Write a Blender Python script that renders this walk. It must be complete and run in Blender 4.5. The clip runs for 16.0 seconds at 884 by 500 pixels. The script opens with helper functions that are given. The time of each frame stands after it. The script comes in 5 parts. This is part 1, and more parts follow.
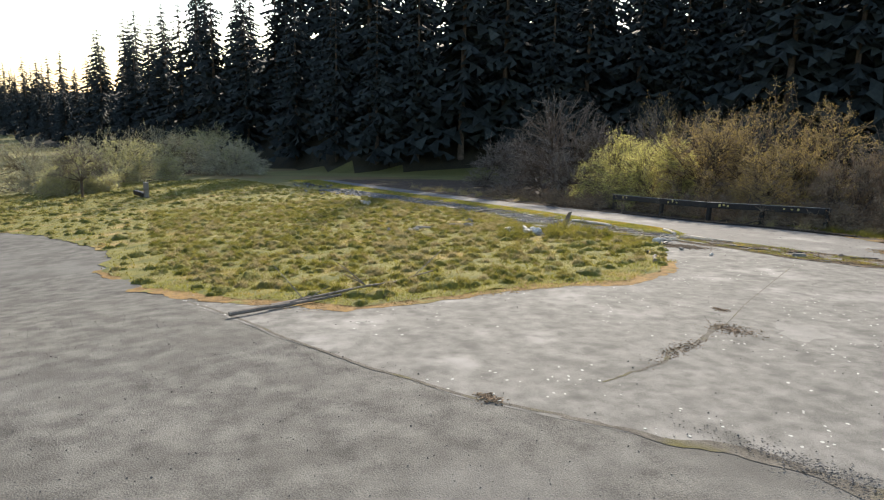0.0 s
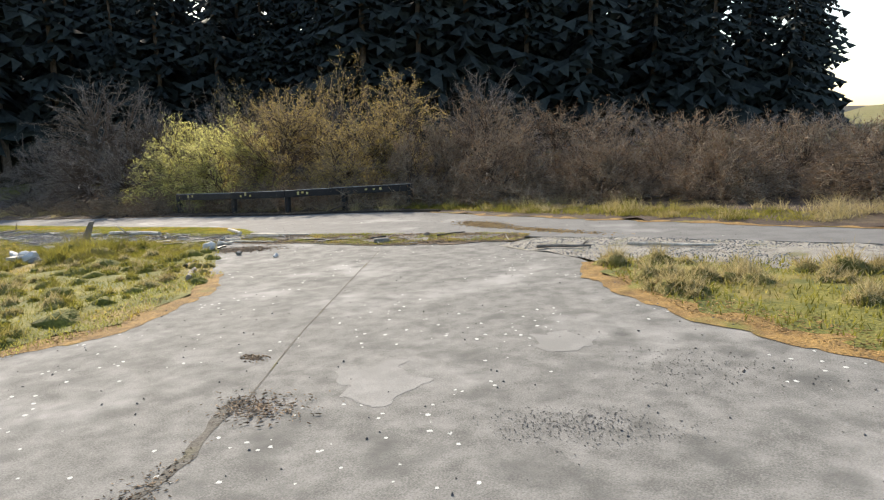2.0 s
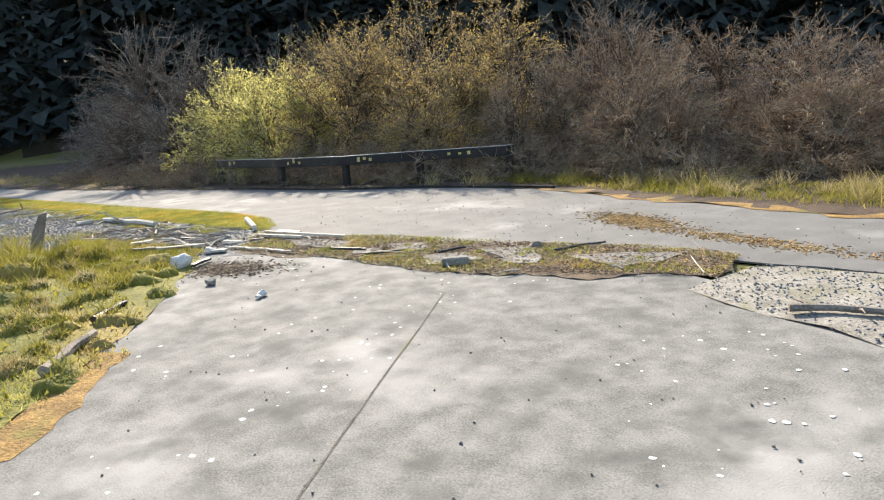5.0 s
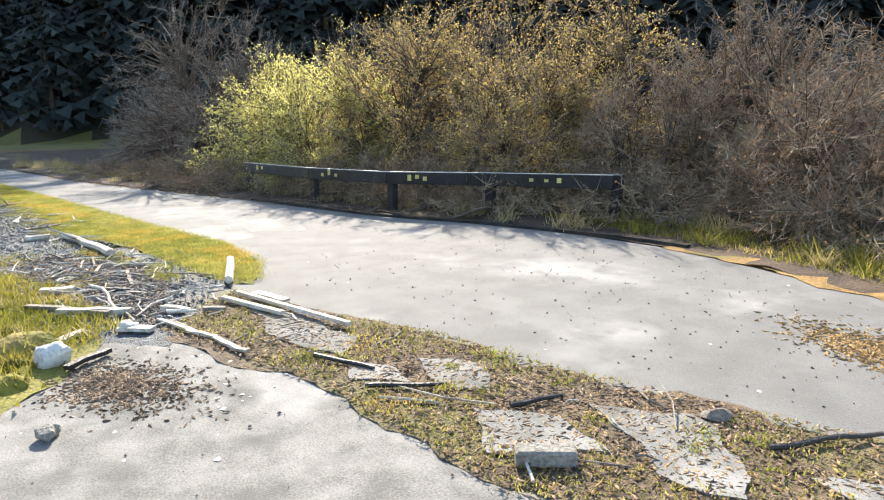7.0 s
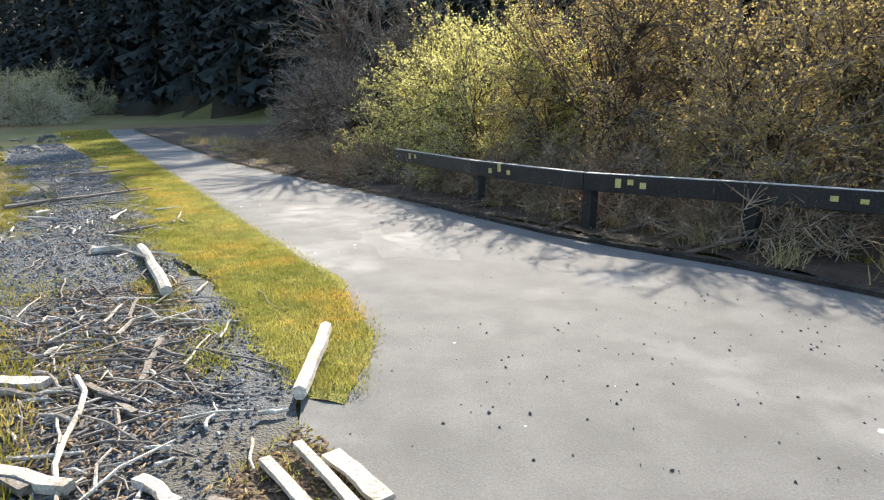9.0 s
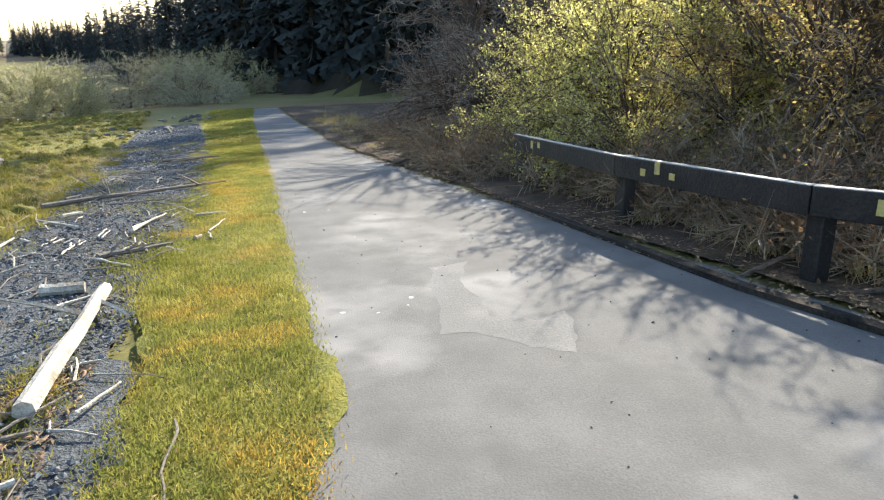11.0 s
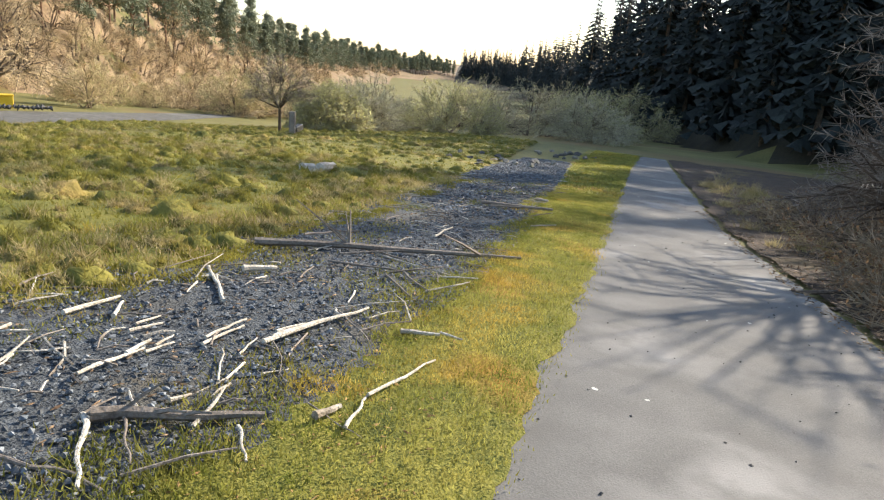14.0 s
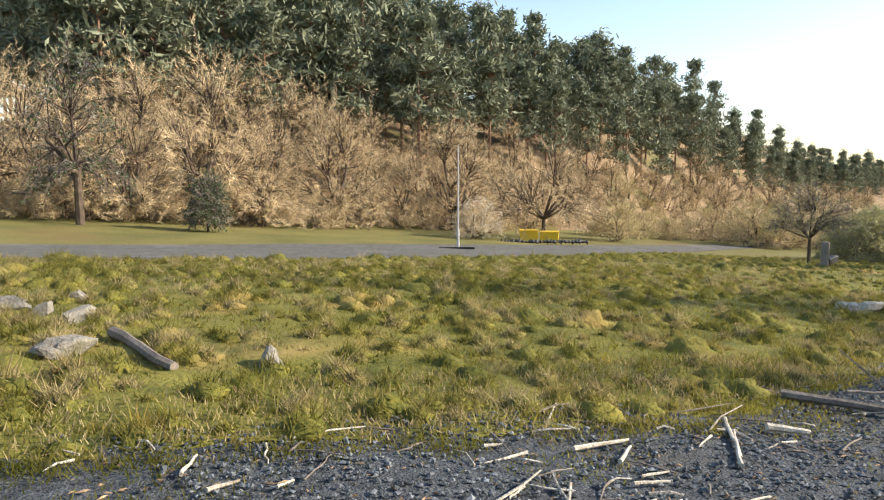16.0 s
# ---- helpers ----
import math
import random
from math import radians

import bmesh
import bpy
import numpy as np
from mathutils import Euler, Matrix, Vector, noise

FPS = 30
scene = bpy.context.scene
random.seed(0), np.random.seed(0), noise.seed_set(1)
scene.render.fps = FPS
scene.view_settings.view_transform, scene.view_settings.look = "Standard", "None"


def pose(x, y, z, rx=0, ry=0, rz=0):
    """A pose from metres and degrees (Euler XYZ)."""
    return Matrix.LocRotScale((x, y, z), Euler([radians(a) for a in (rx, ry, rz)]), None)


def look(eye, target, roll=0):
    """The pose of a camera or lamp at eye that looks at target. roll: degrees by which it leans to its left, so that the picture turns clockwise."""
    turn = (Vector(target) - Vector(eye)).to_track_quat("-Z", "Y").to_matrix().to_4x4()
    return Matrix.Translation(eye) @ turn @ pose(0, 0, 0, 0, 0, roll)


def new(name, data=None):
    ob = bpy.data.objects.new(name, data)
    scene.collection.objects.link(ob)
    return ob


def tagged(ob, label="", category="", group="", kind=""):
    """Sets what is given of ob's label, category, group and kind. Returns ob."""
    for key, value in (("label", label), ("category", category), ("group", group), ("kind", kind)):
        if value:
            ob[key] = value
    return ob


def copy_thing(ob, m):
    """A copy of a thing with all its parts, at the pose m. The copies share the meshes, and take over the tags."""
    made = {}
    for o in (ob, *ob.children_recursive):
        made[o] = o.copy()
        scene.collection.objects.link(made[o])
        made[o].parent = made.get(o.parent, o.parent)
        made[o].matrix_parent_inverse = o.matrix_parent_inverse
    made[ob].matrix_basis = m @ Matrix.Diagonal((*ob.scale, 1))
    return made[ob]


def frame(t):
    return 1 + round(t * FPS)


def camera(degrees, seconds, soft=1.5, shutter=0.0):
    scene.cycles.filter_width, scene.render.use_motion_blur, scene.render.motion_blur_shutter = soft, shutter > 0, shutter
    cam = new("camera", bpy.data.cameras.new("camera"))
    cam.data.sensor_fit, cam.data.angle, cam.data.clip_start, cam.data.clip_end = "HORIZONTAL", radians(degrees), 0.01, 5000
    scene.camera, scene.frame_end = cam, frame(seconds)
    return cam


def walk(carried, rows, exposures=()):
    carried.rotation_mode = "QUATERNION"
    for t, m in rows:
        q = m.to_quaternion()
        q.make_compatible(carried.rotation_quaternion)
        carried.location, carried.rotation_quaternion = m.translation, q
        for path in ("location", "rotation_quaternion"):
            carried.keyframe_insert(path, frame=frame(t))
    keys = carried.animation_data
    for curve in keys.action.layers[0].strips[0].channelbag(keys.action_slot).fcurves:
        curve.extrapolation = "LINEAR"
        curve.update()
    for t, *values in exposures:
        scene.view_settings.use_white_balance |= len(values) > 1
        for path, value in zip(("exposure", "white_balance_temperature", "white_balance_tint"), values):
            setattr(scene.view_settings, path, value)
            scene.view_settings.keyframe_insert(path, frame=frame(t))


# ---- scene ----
cam = camera(66.0, 16.0, soft=1.2)
PATH = [
    (0, (7.362, 6.006, 3.172), (5.574, 6.792, 2.741), 1.4),
    (0.5, (6.419, 6.982, 2.941), (4.790, 8.056, 2.502), -2.4),
    (1, (5.713, 8.156, 2.740), (4.237, 9.439, 2.324), -0.8),
    (1.5, (4.976, 9.202, 2.461), (3.782, 10.744, 2.018), -0.6),
    (2, (4.643, 10.017, 2.318), (3.534, 11.629, 1.904), -0.7),
    (2.5, (4.214, 10.677, 2.241), (3.082, 12.244, 1.730), -0.6),
    (3, (3.620, 11.523, 2.082), (2.356, 12.966, 1.517), -2.3),
    (3.5, (3.121, 12.255, 2.089), (1.837, 13.690, 1.547), 1.7),
    (4, (2.540, 12.940, 2.055), (1.239, 14.362, 1.519), -0.2),
    (4.2, (2.316, 13.237, 2.037), (0.993, 14.642, 1.514), -2.5),
    (6.3, (-0.134, 16.123, 1.811), (-1.471, 17.499, 1.245), -2.5),
    (6.5, (-0.414, 16.395, 1.789), (-1.811, 17.723, 1.258), -4.0),
    (7, (-1.153, 16.977, 1.675), (-2.616, 18.236, 1.150), 0.7),
    (7.5, (-1.917, 17.495, 1.647), (-3.446, 18.656, 1.089), -0.3),
    (8, (-2.689, 17.957, 1.515), (-4.306, 18.990, 0.952), 1.9),
    (8.5, (-3.419, 18.341, 1.443), (-5.035, 19.333, 0.808), 3.4),
    (8.7, (-3.686, 18.493, 1.410), (-5.353, 19.421, 0.808), 1.5),
    (10.8, (-6.261, 20.098, 1.113), (-8.068, 20.566, 0.395), -1.3),
    (11, (-6.503, 20.212, 1.062), (-8.348, 20.640, 0.418), -2.0),
    (11.5, (-7.221, 20.444, 0.983), (-9.082, 20.767, 0.327), -0.8),
    (12, (-7.928, 20.572, 0.941), (-9.805, 20.771, 0.278), -0.7),
    (12.5, (-8.640, 20.663, 0.887), (-10.532, 20.686, 0.240), 0.4),
    (13, (-9.329, 20.720, 0.822), (-11.196, 20.645, 0.110), -0.2),
    (13.5, (-10.044, 20.689, 0.711), (-11.900, 20.362, 0.043), -0.1),
    (14, (-10.575, 20.591, 0.693), (-12.405, 19.992, 0.151), 4.4),
    (14.5, (-10.822, 20.515, 0.718), (-12.414, 19.377, 0.303), 3.0),
    (15, (-10.936, 20.406, 0.688), (-12.214, 18.897, 0.391), 1.9),
    (15.5, (-10.903, 20.322, 0.680), (-11.963, 18.641, 0.454), -0.3),
    (16, (-10.864, 20.319, 0.678), (-11.842, 18.588, 0.460), -0.5),
]
walk(cam, [(t, look(eye, target, roll)) for t, eye, target, roll in PATH],
     [(0, 0.86, 6900, 11), (1, 0.98, 6900, 11), (2, 1.0, 6900, 11), (4, 1.15, 6900, 11), (7, 1.75, 6700, 10), (8.7, 1.5, 6700, 10), (11, 1.38, 6600, 9), (13, 1.22, 6700, 10), (14.5, 1.1, 6900, 12), (16, 0.9, 6900, 12)])

# ---- world, sun, exposure ----
SUN_AZ, SUN_EL = radians(60), radians(27)  # azimuth from +y towards -x
world = bpy.data.worlds.new("world")
scene.world = world
world.use_nodes = True
wn = world.node_tree
sky = wn.nodes.new("ShaderNodeTexSky")
sky.sky_type, sky.sun_disc = "NISHITA", False
sky.sun_elevation, sky.sun_rotation = SUN_EL, -SUN_AZ
sky.dust_density, sky.air_density, sky.ozone_density = 0.6, 1.0, 1.0
wn.links.new(sky.outputs[0], wn.nodes["Background"].inputs[0])
wn.nodes["Background"].inputs[1].default_value = 0.15
sun = new("sun", bpy.data.lights.new("sun", "SUN"))
sun.data.energy, sun.data.angle, sun.data.color = 4.8, radians(0.6), (1.0, 0.92, 0.80)
sun.matrix_world = look((0, 0, 60), (math.sin(SUN_AZ) * math.cos(SUN_EL), -math.cos(SUN_AZ) * math.cos(SUN_EL), 60 - math.sin(SUN_EL)))

# ---- materials ----


def mat(name, c1, c2, scale=4.0, rough=0.85, bump=0.3, fine=60.0, c3=None, big=0.35, island=0.0, trans=0.0, c3_at=(0.55, 0.7), c4=None, spec=0.3, relief=0.02):
    """Two-scale noise paint: c1/c2 mixed by a fine noise, c3 in larger patches."""
    m = bpy.data.materials.new(name)
    m.use_nodes = True
    n, l = m.node_tree.nodes, m.node_tree.links
    p = n["Principled BSDF"]
    p.inputs["Roughness"].default_value = rough
    p.inputs["Specular IOR Level"].default_value = spec
    tc = n.new("ShaderNodeTexCoord")

    def tex(s, det=6.0):
        t = n.new("ShaderNodeTexNoise")
        t.inputs["Scale"].default_value, t.inputs["Detail"].default_value = s, det
        l.new(tc.outputs["Object"], t.inputs["Vector"])
        return t

    def ramp(src, a, b):
        r = n.new("ShaderNodeMapRange")
        r.inputs[1].default_value, r.inputs[2].default_value = a, b
        l.new(src, r.inputs[0])
        return r.outputs[0]

    def mix(f, a, b):
        x = n.new("ShaderNodeMix")
        x.data_type = "RGBA"
        if f is not None:
            l.new(f, x.inputs[0])
        for i, v in ((6, a), (7, b)):
            if isinstance(v, tuple):
                x.inputs[i].default_value = (*v, 1)
            else:
                l.new(v, x.inputs[i])
        return x

    t1, t2 = tex(scale), tex(fine, 3.0)
    add = n.new("ShaderNodeMath")
    add.operation = "ADD"
    l.new(t1.outputs[0], add.inputs[0])
    l.new(t2.outputs[0], add.inputs[1])
    out = mix(ramp(add.outputs[0], 0.75, 1.25), c1, c2).outputs[2]
    if c3:
        out = mix(ramp(tex(big, 5.0).outputs[0], *c3_at), out, c3).outputs[2]
    if c4:
        out = mix(ramp(tex(big * 3.3, 8.0).outputs[0], 0.52, 0.74), out, c4).outputs[2]
    if island:
        g = n.new("ShaderNodeNewGeometry")
        hs = n.new("ShaderNodeHueSaturation")
        l.new(out, hs.inputs["Color"])
        r = n.new("ShaderNodeMapRange")
        r.inputs[3].default_value, r.inputs[4].default_value = 1 - island, 1 + island
        l.new(g.outputs["Random Per Island"], r.inputs[0])
        l.new(r.outputs[0], hs.inputs["Value"])
        out = hs.outputs[0]
    l.new(out, p.inputs["Base Color"])
    if bump:
        b = n.new("ShaderNodeBump")
        b.inputs["Strength"].default_value, b.inputs["Distance"].default_value = bump, relief
        l.new(t2.outputs[0] if relief < 0.02 else add.outputs[0], b.inputs["Height"])
        l.new(b.outputs[0], p.inputs["Normal"])
    if trans:
        tr = n.new("ShaderNodeBsdfTranslucent")
        l.new(out, tr.inputs[0])
        ms = n.new("ShaderNodeMixShader")
        ms.inputs[0].default_value = trans
        l.new(p.outputs[0], ms.inputs[1])
        l.new(tr.outputs[0], ms.inputs[2])
        l.new(ms.outputs[0], n["Material Output"].inputs[0])
    return m


M = dict(
    asphalt=mat("asphalt", (0.07, 0.067, 0.061), (0.19, 0.185, 0.166), 3.4, 0.95, 0.8, 75, (0.175, 0.171, 0.158), 0.3, c4=(0.10, 0.096, 0.086), spec=0.15, relief=0.012),
    concrete=mat("concrete", (0.108, 0.106, 0.096), (0.238, 0.23, 0.211), 5.5, 0.92, 0.35, 95, (0.315, 0.304, 0.283), 0.8, c4=(0.095, 0.094, 0.086), spec=0.2, relief=0.012),
    path=mat("path_asphalt", (0.112, 0.11, 0.103), (0.165, 0.161, 0.151), 2.6, 0.9, 0.3, 100, (0.25, 0.243, 0.228), 0.8, c4=(0.115, 0.112, 0.104), spec=0.25, relief=0.01),
    pale_path=mat("pale_worn_asphalt", (0.14, 0.137, 0.128), (0.22, 0.215, 0.202), 3, 0.9, 0.4, 80, (0.18, 0.175, 0.163), 1.2, spec=0.2, relief=0.009),
    mortar=mat("pale_mortar", (0.19, 0.184, 0.17), (0.275, 0.266, 0.247), 4, 0.92, 0.3, 95, (0.2, 0.195, 0.18), 1.5, spec=0.2, relief=0.012),
    lichen=mat("pale_lichen", (0.42, 0.42, 0.38), (0.60, 0.60, 0.55), 20, 0.95, 0.1, 90),
    meadow=mat("meadow", (0.085, 0.09, 0.015), (0.21, 0.185, 0.036), 2.0, 0.95, 0.9, 30, (0.30, 0.21, 0.07), 0.7, c4=(0.06, 0.075, 0.014)),
    hummock=mat("straw_hummock", (0.10, 0.098, 0.02), (0.27, 0.22, 0.07), 9.0, 0.95, 1.0, 60, (0.30, 0.22, 0.08), 0.9, c4=(0.085, 0.09, 0.018)),
    moss=mat("moss_turf", (0.11, 0.12, 0.02), (0.25, 0.225, 0.042), 3.0, 0.95, 0.9, 70, (0.33, 0.18, 0.028), 0.9, c4=(0.075, 0.09, 0.016)),
    mossblade=mat("moss_blade", (0.15, 0.165, 0.03), (0.36, 0.325, 0.085), 1.6, 0.7, 0, 5, (0.46, 0.30, 0.065), 1.1, 0.35, 0.55, c4=(0.14, 0.165, 0.03)),
    straw=mat("dry_needles", (0.13, 0.075, 0.025), (0.33, 0.20, 0.06), 6.0, 0.95, 1.0, 45, (0.15, 0.14, 0.03), 2.0),
    gravel=mat("gravel_bed", (0.025, 0.029, 0.033), (0.11, 0.122, 0.13), 14, 0.8, 1.0, 70, (0.09, 0.08, 0.06), 0.8),
    stone=mat("gravel_stone", (0.05, 0.058, 0.066), (0.16, 0.175, 0.185), 3, 0.7, 0.2, 40, island=0.65),
    soil=mat("dark_soil", (0.055, 0.038, 0.025), (0.16, 0.115, 0.07), 6, 0.95, 0.8, 60, (0.14, 0.12, 0.05), 1.2),
    chip=mat("bark_chip", (0.09, 0.055, 0.032), (0.32, 0.22, 0.13), 4, 0.9, 0.2, 40, island=0.6),
    tuft=mat("tussock_blade", (0.13, 0.128, 0.021), (0.26, 0.228, 0.05), 0.9, 0.7, 0, 3, (0.28, 0.22, 0.09), 0.6, 0.35, 0.55),
    blade=mat("grass_blade", (0.12, 0.125, 0.017), (0.25, 0.22, 0.043), 0.6, 0.7, 0, 3, (0.36, 0.28, 0.10), 0.7, 0.35, 0.6),
    dryblade=mat("dry_grass", (0.32, 0.25, 0.11), (0.42, 0.35, 0.18), 0.8, 0.7, 0, 3, (0.22, 0.20, 0.05), 0.5, 0.3, 0.4),
    moor=mat("far_ground", (0.10, 0.10, 0.025), (0.20, 0.17, 0.05), 0.3, 0.95, 0.6, 9, (0.17, 0.10, 0.04), 0.06),
    litter=mat("leaf_litter", (0.15, 0.10, 0.055), (0.30, 0.21, 0.12), 0.5, 0.95, 0.6, 8, (0.10, 0.10, 0.03), 0.15),
    # near black: the shade under the spruces is put into the floor colour
    shade_dark_floor=mat("shade_dark_floor", (0.02, 0.018, 0.01), (0.05, 0.04, 0.02), 0.6, 0.95, 0.6, 8),
    # litter brown taken down so the thicket's shade is in the colour
    bank=mat("shade_dark_litter", (0.03, 0.02, 0.014), (0.095, 0.062, 0.038), 4, 0.95, 0.9, 40, (0.13, 0.095, 0.04), 0.5),
    bleached=mat("bleached_wood", (0.36, 0.32, 0.255), (0.64, 0.59, 0.50), 9, 0.9, 0.6, 60, (0.26, 0.215, 0.16), 3.0, 0.25),
    grey_wood=mat("grey_wood", (0.12, 0.10, 0.08), (0.27, 0.23, 0.19), 3, 0.85, 0.4, 50, island=0.3),
    dark_wood=mat("tarred_wood", (0.012, 0.012, 0.013), (0.035, 0.032, 0.03), 3, 0.55, 0.4, 45, (0.06, 0.05, 0.04), 1.2),
    kerb=mat("weathered_dark_kerb", (0.02, 0.018, 0.016), (0.06, 0.052, 0.044), 5, 0.95, 0.5, 45, (0.08, 0.06, 0.04), 2, spec=0.1),
    pale_edge=mat("pale_beam_edge", (0.35, 0.33, 0.30), (0.55, 0.52, 0.47), 5, 0.8, 0.3, 60),
    ochre=mat("ochre_paint", (0.45, 0.36, 0.10), (0.58, 0.50, 0.22), 8, 0.7, 0.2, 60, (0.3, 0.27, 0.18), 12),
    yellow=mat("yellow_paint", (0.80, 0.50, 0.03), (0.88, 0.60, 0.06), 2, 0.5, 0.1, 40, (0.6, 0.4, 0.08), 1.5),
    metal=mat("galvanised_steel", (0.42, 0.42, 0.41), (0.58, 0.57, 0.55), 3, 0.45, 0.1, 40),
    rock=mat("pale_stone", (0.42, 0.41, 0.38), (0.68, 0.66, 0.62), 5, 0.85, 0.5, 50, (0.3, 0.29, 0.26), 3),
    rubble=mat("lichened_rubble", (0.15, 0.135, 0.11), (0.32, 0.30, 0.255), 6, 0.9, 0.6, 50, (0.14, 0.13, 0.06), 3),
    joint=mat("joint_soil", (0.06, 0.053, 0.042), (0.145, 0.132, 0.11), 8, 0.95, 0.6, 60, (0.10, 0.09, 0.03), 2),
    needle_chip=mat("orange_needles", (0.22, 0.12, 0.04), (0.40, 0.26, 0.10), 4, 0.9, 0.1, 40, island=0.4),
    dark_rock=mat("dark_stone", (0.06, 0.058, 0.055), (0.14, 0.13, 0.12), 5, 0.85, 0.5, 50),
    bark=mat("bush_bark", (0.05, 0.036, 0.026), (0.15, 0.11, 0.08), 3, 0.9, 0.2, 30, island=0.35),
    twig=mat("brown_twig", (0.175, 0.13, 0.088), (0.36, 0.28, 0.19), 1.5, 0.85, 0, 8, island=0.35),
    twig_grey=mat("grey_twig", (0.16, 0.135, 0.112), (0.30, 0.255, 0.215), 1.5, 0.85, 0, 8, island=0.35),
    twig_pale=mat("pale_grey_twig", (0.34, 0.31, 0.21), (0.52, 0.47, 0.34), 0.3, 0.85, 0, 5, island=0.35),
    twig_tan=mat("tan_twig", (0.50, 0.37, 0.205), (0.70, 0.56, 0.345), 0.4, 0.85, 0, 5, island=0.35),
    catkin=mat("willow_catkin", (0.50, 0.47, 0.12), (0.72, 0.68, 0.26), 1.0, 0.7, 0, 5, island=0.3, trans=0.6),
    olive_bud=mat("olive_bud", (0.34, 0.255, 0.075), (0.52, 0.39, 0.135), 1.0, 0.75, 0, 5, island=0.4, trans=0.55),
    brown_leaf=mat("dead_leaf", (0.14, 0.08, 0.045), (0.28, 0.17, 0.09), 1.0, 0.8, 0, 5, island=0.4, trans=0.3),
    green_bud=mat("spring_leaf", (0.36, 0.35, 0.14), (0.56, 0.53, 0.26), 0.6, 0.7, 0, 4, island=0.3, trans=0.6),
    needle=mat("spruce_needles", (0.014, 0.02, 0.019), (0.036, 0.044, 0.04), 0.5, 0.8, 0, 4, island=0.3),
    pine=mat("pine_needles", (0.11, 0.13, 0.08), (0.23, 0.25, 0.16), 0.3, 0.8, 0, 4, island=0.35, trans=0.15),
    pine_bark=mat("pine_bark", (0.16, 0.09, 0.055), (0.30, 0.18, 0.12), 2, 0.9, 0.2, 20),
    ivy=mat("ivy_leaf", (0.02, 0.045, 0.012), (0.06, 0.10, 0.03), 1, 0.4, 0, 5, island=0.4),
    blossom=mat("white_blossom", (0.62, 0.58, 0.50), (0.78, 0.74, 0.66), 1, 0.8, 0, 5, island=0.2, trans=0.3),
)

# ---- mesh helpers ----
R = np.random.default_rng(7)


def sstep(a, b, v):
    t = np.clip((np.asarray(v, float) - a) / (b - a), 0, 1)
    return t * t * (3 - 2 * t)


def height(x, y):
    """The lie of the land: the valley falls to the west, and a little more to the road in the south-west."""
    lie = 0.0787 * 220 * np.tanh((np.asarray(x, float) + 3) / 220) - 0.014 * 60 * np.tanh((np.asarray(y, float) - 16) / 60)
    return lie - 1.7 * sstep(4, 34, 19 - np.asarray(y, float)) * sstep(0, 8, -np.asarray(x, float))


class Shape:
    """Collects vertices and faces of one mesh."""

    def __init__(self):
        self.v, self.f, self.n = [], [], 0

    def put(self, verts, faces):
        verts, faces = np.asarray(verts, float).reshape(-1, 3), np.asarray(faces, int)
        self.v.append(verts)
        self.f.extend((faces + self.n).tolist())
        self.n += len(verts)
        return self

    def tubes(self, a, b, ra, rb, k=3):
        a, b = np.atleast_2d(a), np.atleast_2d(b)
        m = len(a)
        d = b - a
        d /= np.linalg.norm(d, axis=1, keepdims=True) + 1e-9
        s = np.cross(d, np.where(np.abs(d[:, 2:3]) > 0.9, (1.0, 0, 0), (0, 0, 1.0)))
        s /= np.linalg.norm(s, axis=1, keepdims=True) + 1e-9
        u = np.cross(d, s)
        w = np.arange(k) * 2 * math.pi / k
        ring = s[:, None] * np.cos(w)[:, None] + u[:, None] * np.sin(w)[:, None]
        ra, rb = np.broadcast_to(ra, m)[:, None, None], np.broadcast_to(rb, m)[:, None, None]
        vs = np.concatenate([a[:, None] + ring * ra, b[:, None] + ring * rb], 1)
        i = np.arange(k)
        q = np.stack([i, (i + 1) % k, k + (i + 1) % k, k + i], 1)
        return self.put(vs, (q[None] + (np.arange(m) * 2 * k)[:, None, None]).reshape(-1, 4))

    def spikes(self, a, b, ra):
        """Thin pointed twigs, three-sided."""
        m = len(a)
        d = b - a
        d /= np.linalg.norm(d, axis=1, keepdims=True) + 1e-9
        u = np.cross(d, np.where(np.abs(d[:, 2:3]) > 0.9, (1.0, 0, 0), (0, 0, 1.0)))
        u /= np.linalg.norm(u, axis=1, keepdims=True) + 1e-9
        w = np.cross(d, u)
        vs = np.stack([a + u * ra, a + (w * 0.87 - u * 0.5) * ra, a - (w * 0.87 + u * 0.5) * ra, b], 1)
        f = np.array([(0, 1, 3), (1, 2, 3), (2, 0, 3)])
        return self.put(vs, (f[None] + (np.arange(m) * 4)[:, None, None]).reshape(-1, 3))

    def chain(self, pts, radii, k=7):
        """One bent tube with closed ends."""
        pts = np.asarray(pts, float)
        m = len(pts)
        d = np.gradient(pts, axis=0)
        d /= np.linalg.norm(d, axis=1, keepdims=True) + 1e-9
        u = np.cross(d, (0.13, 0.21, 0.97))
        u /= np.linalg.norm(u, axis=1, keepdims=True) + 1e-9
        w = np.cross(d, u)
        t = np.arange(k) * 2 * math.pi / k
        vs = pts[:, None] + (u[:, None] * np.cos(t)[:, None] + w[:, None] * np.sin(t)[:, None]) * np.asarray(radii)[:, None, None]
        i, j = np.meshgrid(np.arange(m - 1), np.arange(k), indexing="ij")
        n0 = self.n
        self.put(vs, np.stack([i * k + j, i * k + (j + 1) % k, (i + 1) * k + (j + 1) % k, (i + 1) * k + j], -1).reshape(-1, 4))
        self.f += [list(range(n0 + k - 1, n0 - 1, -1)), list(range(n0 + (m - 1) * k, n0 + m * k))]
        return self

    def discs(self, c, size, k=7):
        m = len(c)
        t = np.arange(k) * 2 * math.pi / k
        rad = np.broadcast_to(size, m)[:, None] * R.uniform(0.6, 1.2, (m, k))
        vs = np.stack([np.cos(t) * rad, np.sin(t) * rad, 0 * rad], -1) + c[:, None]
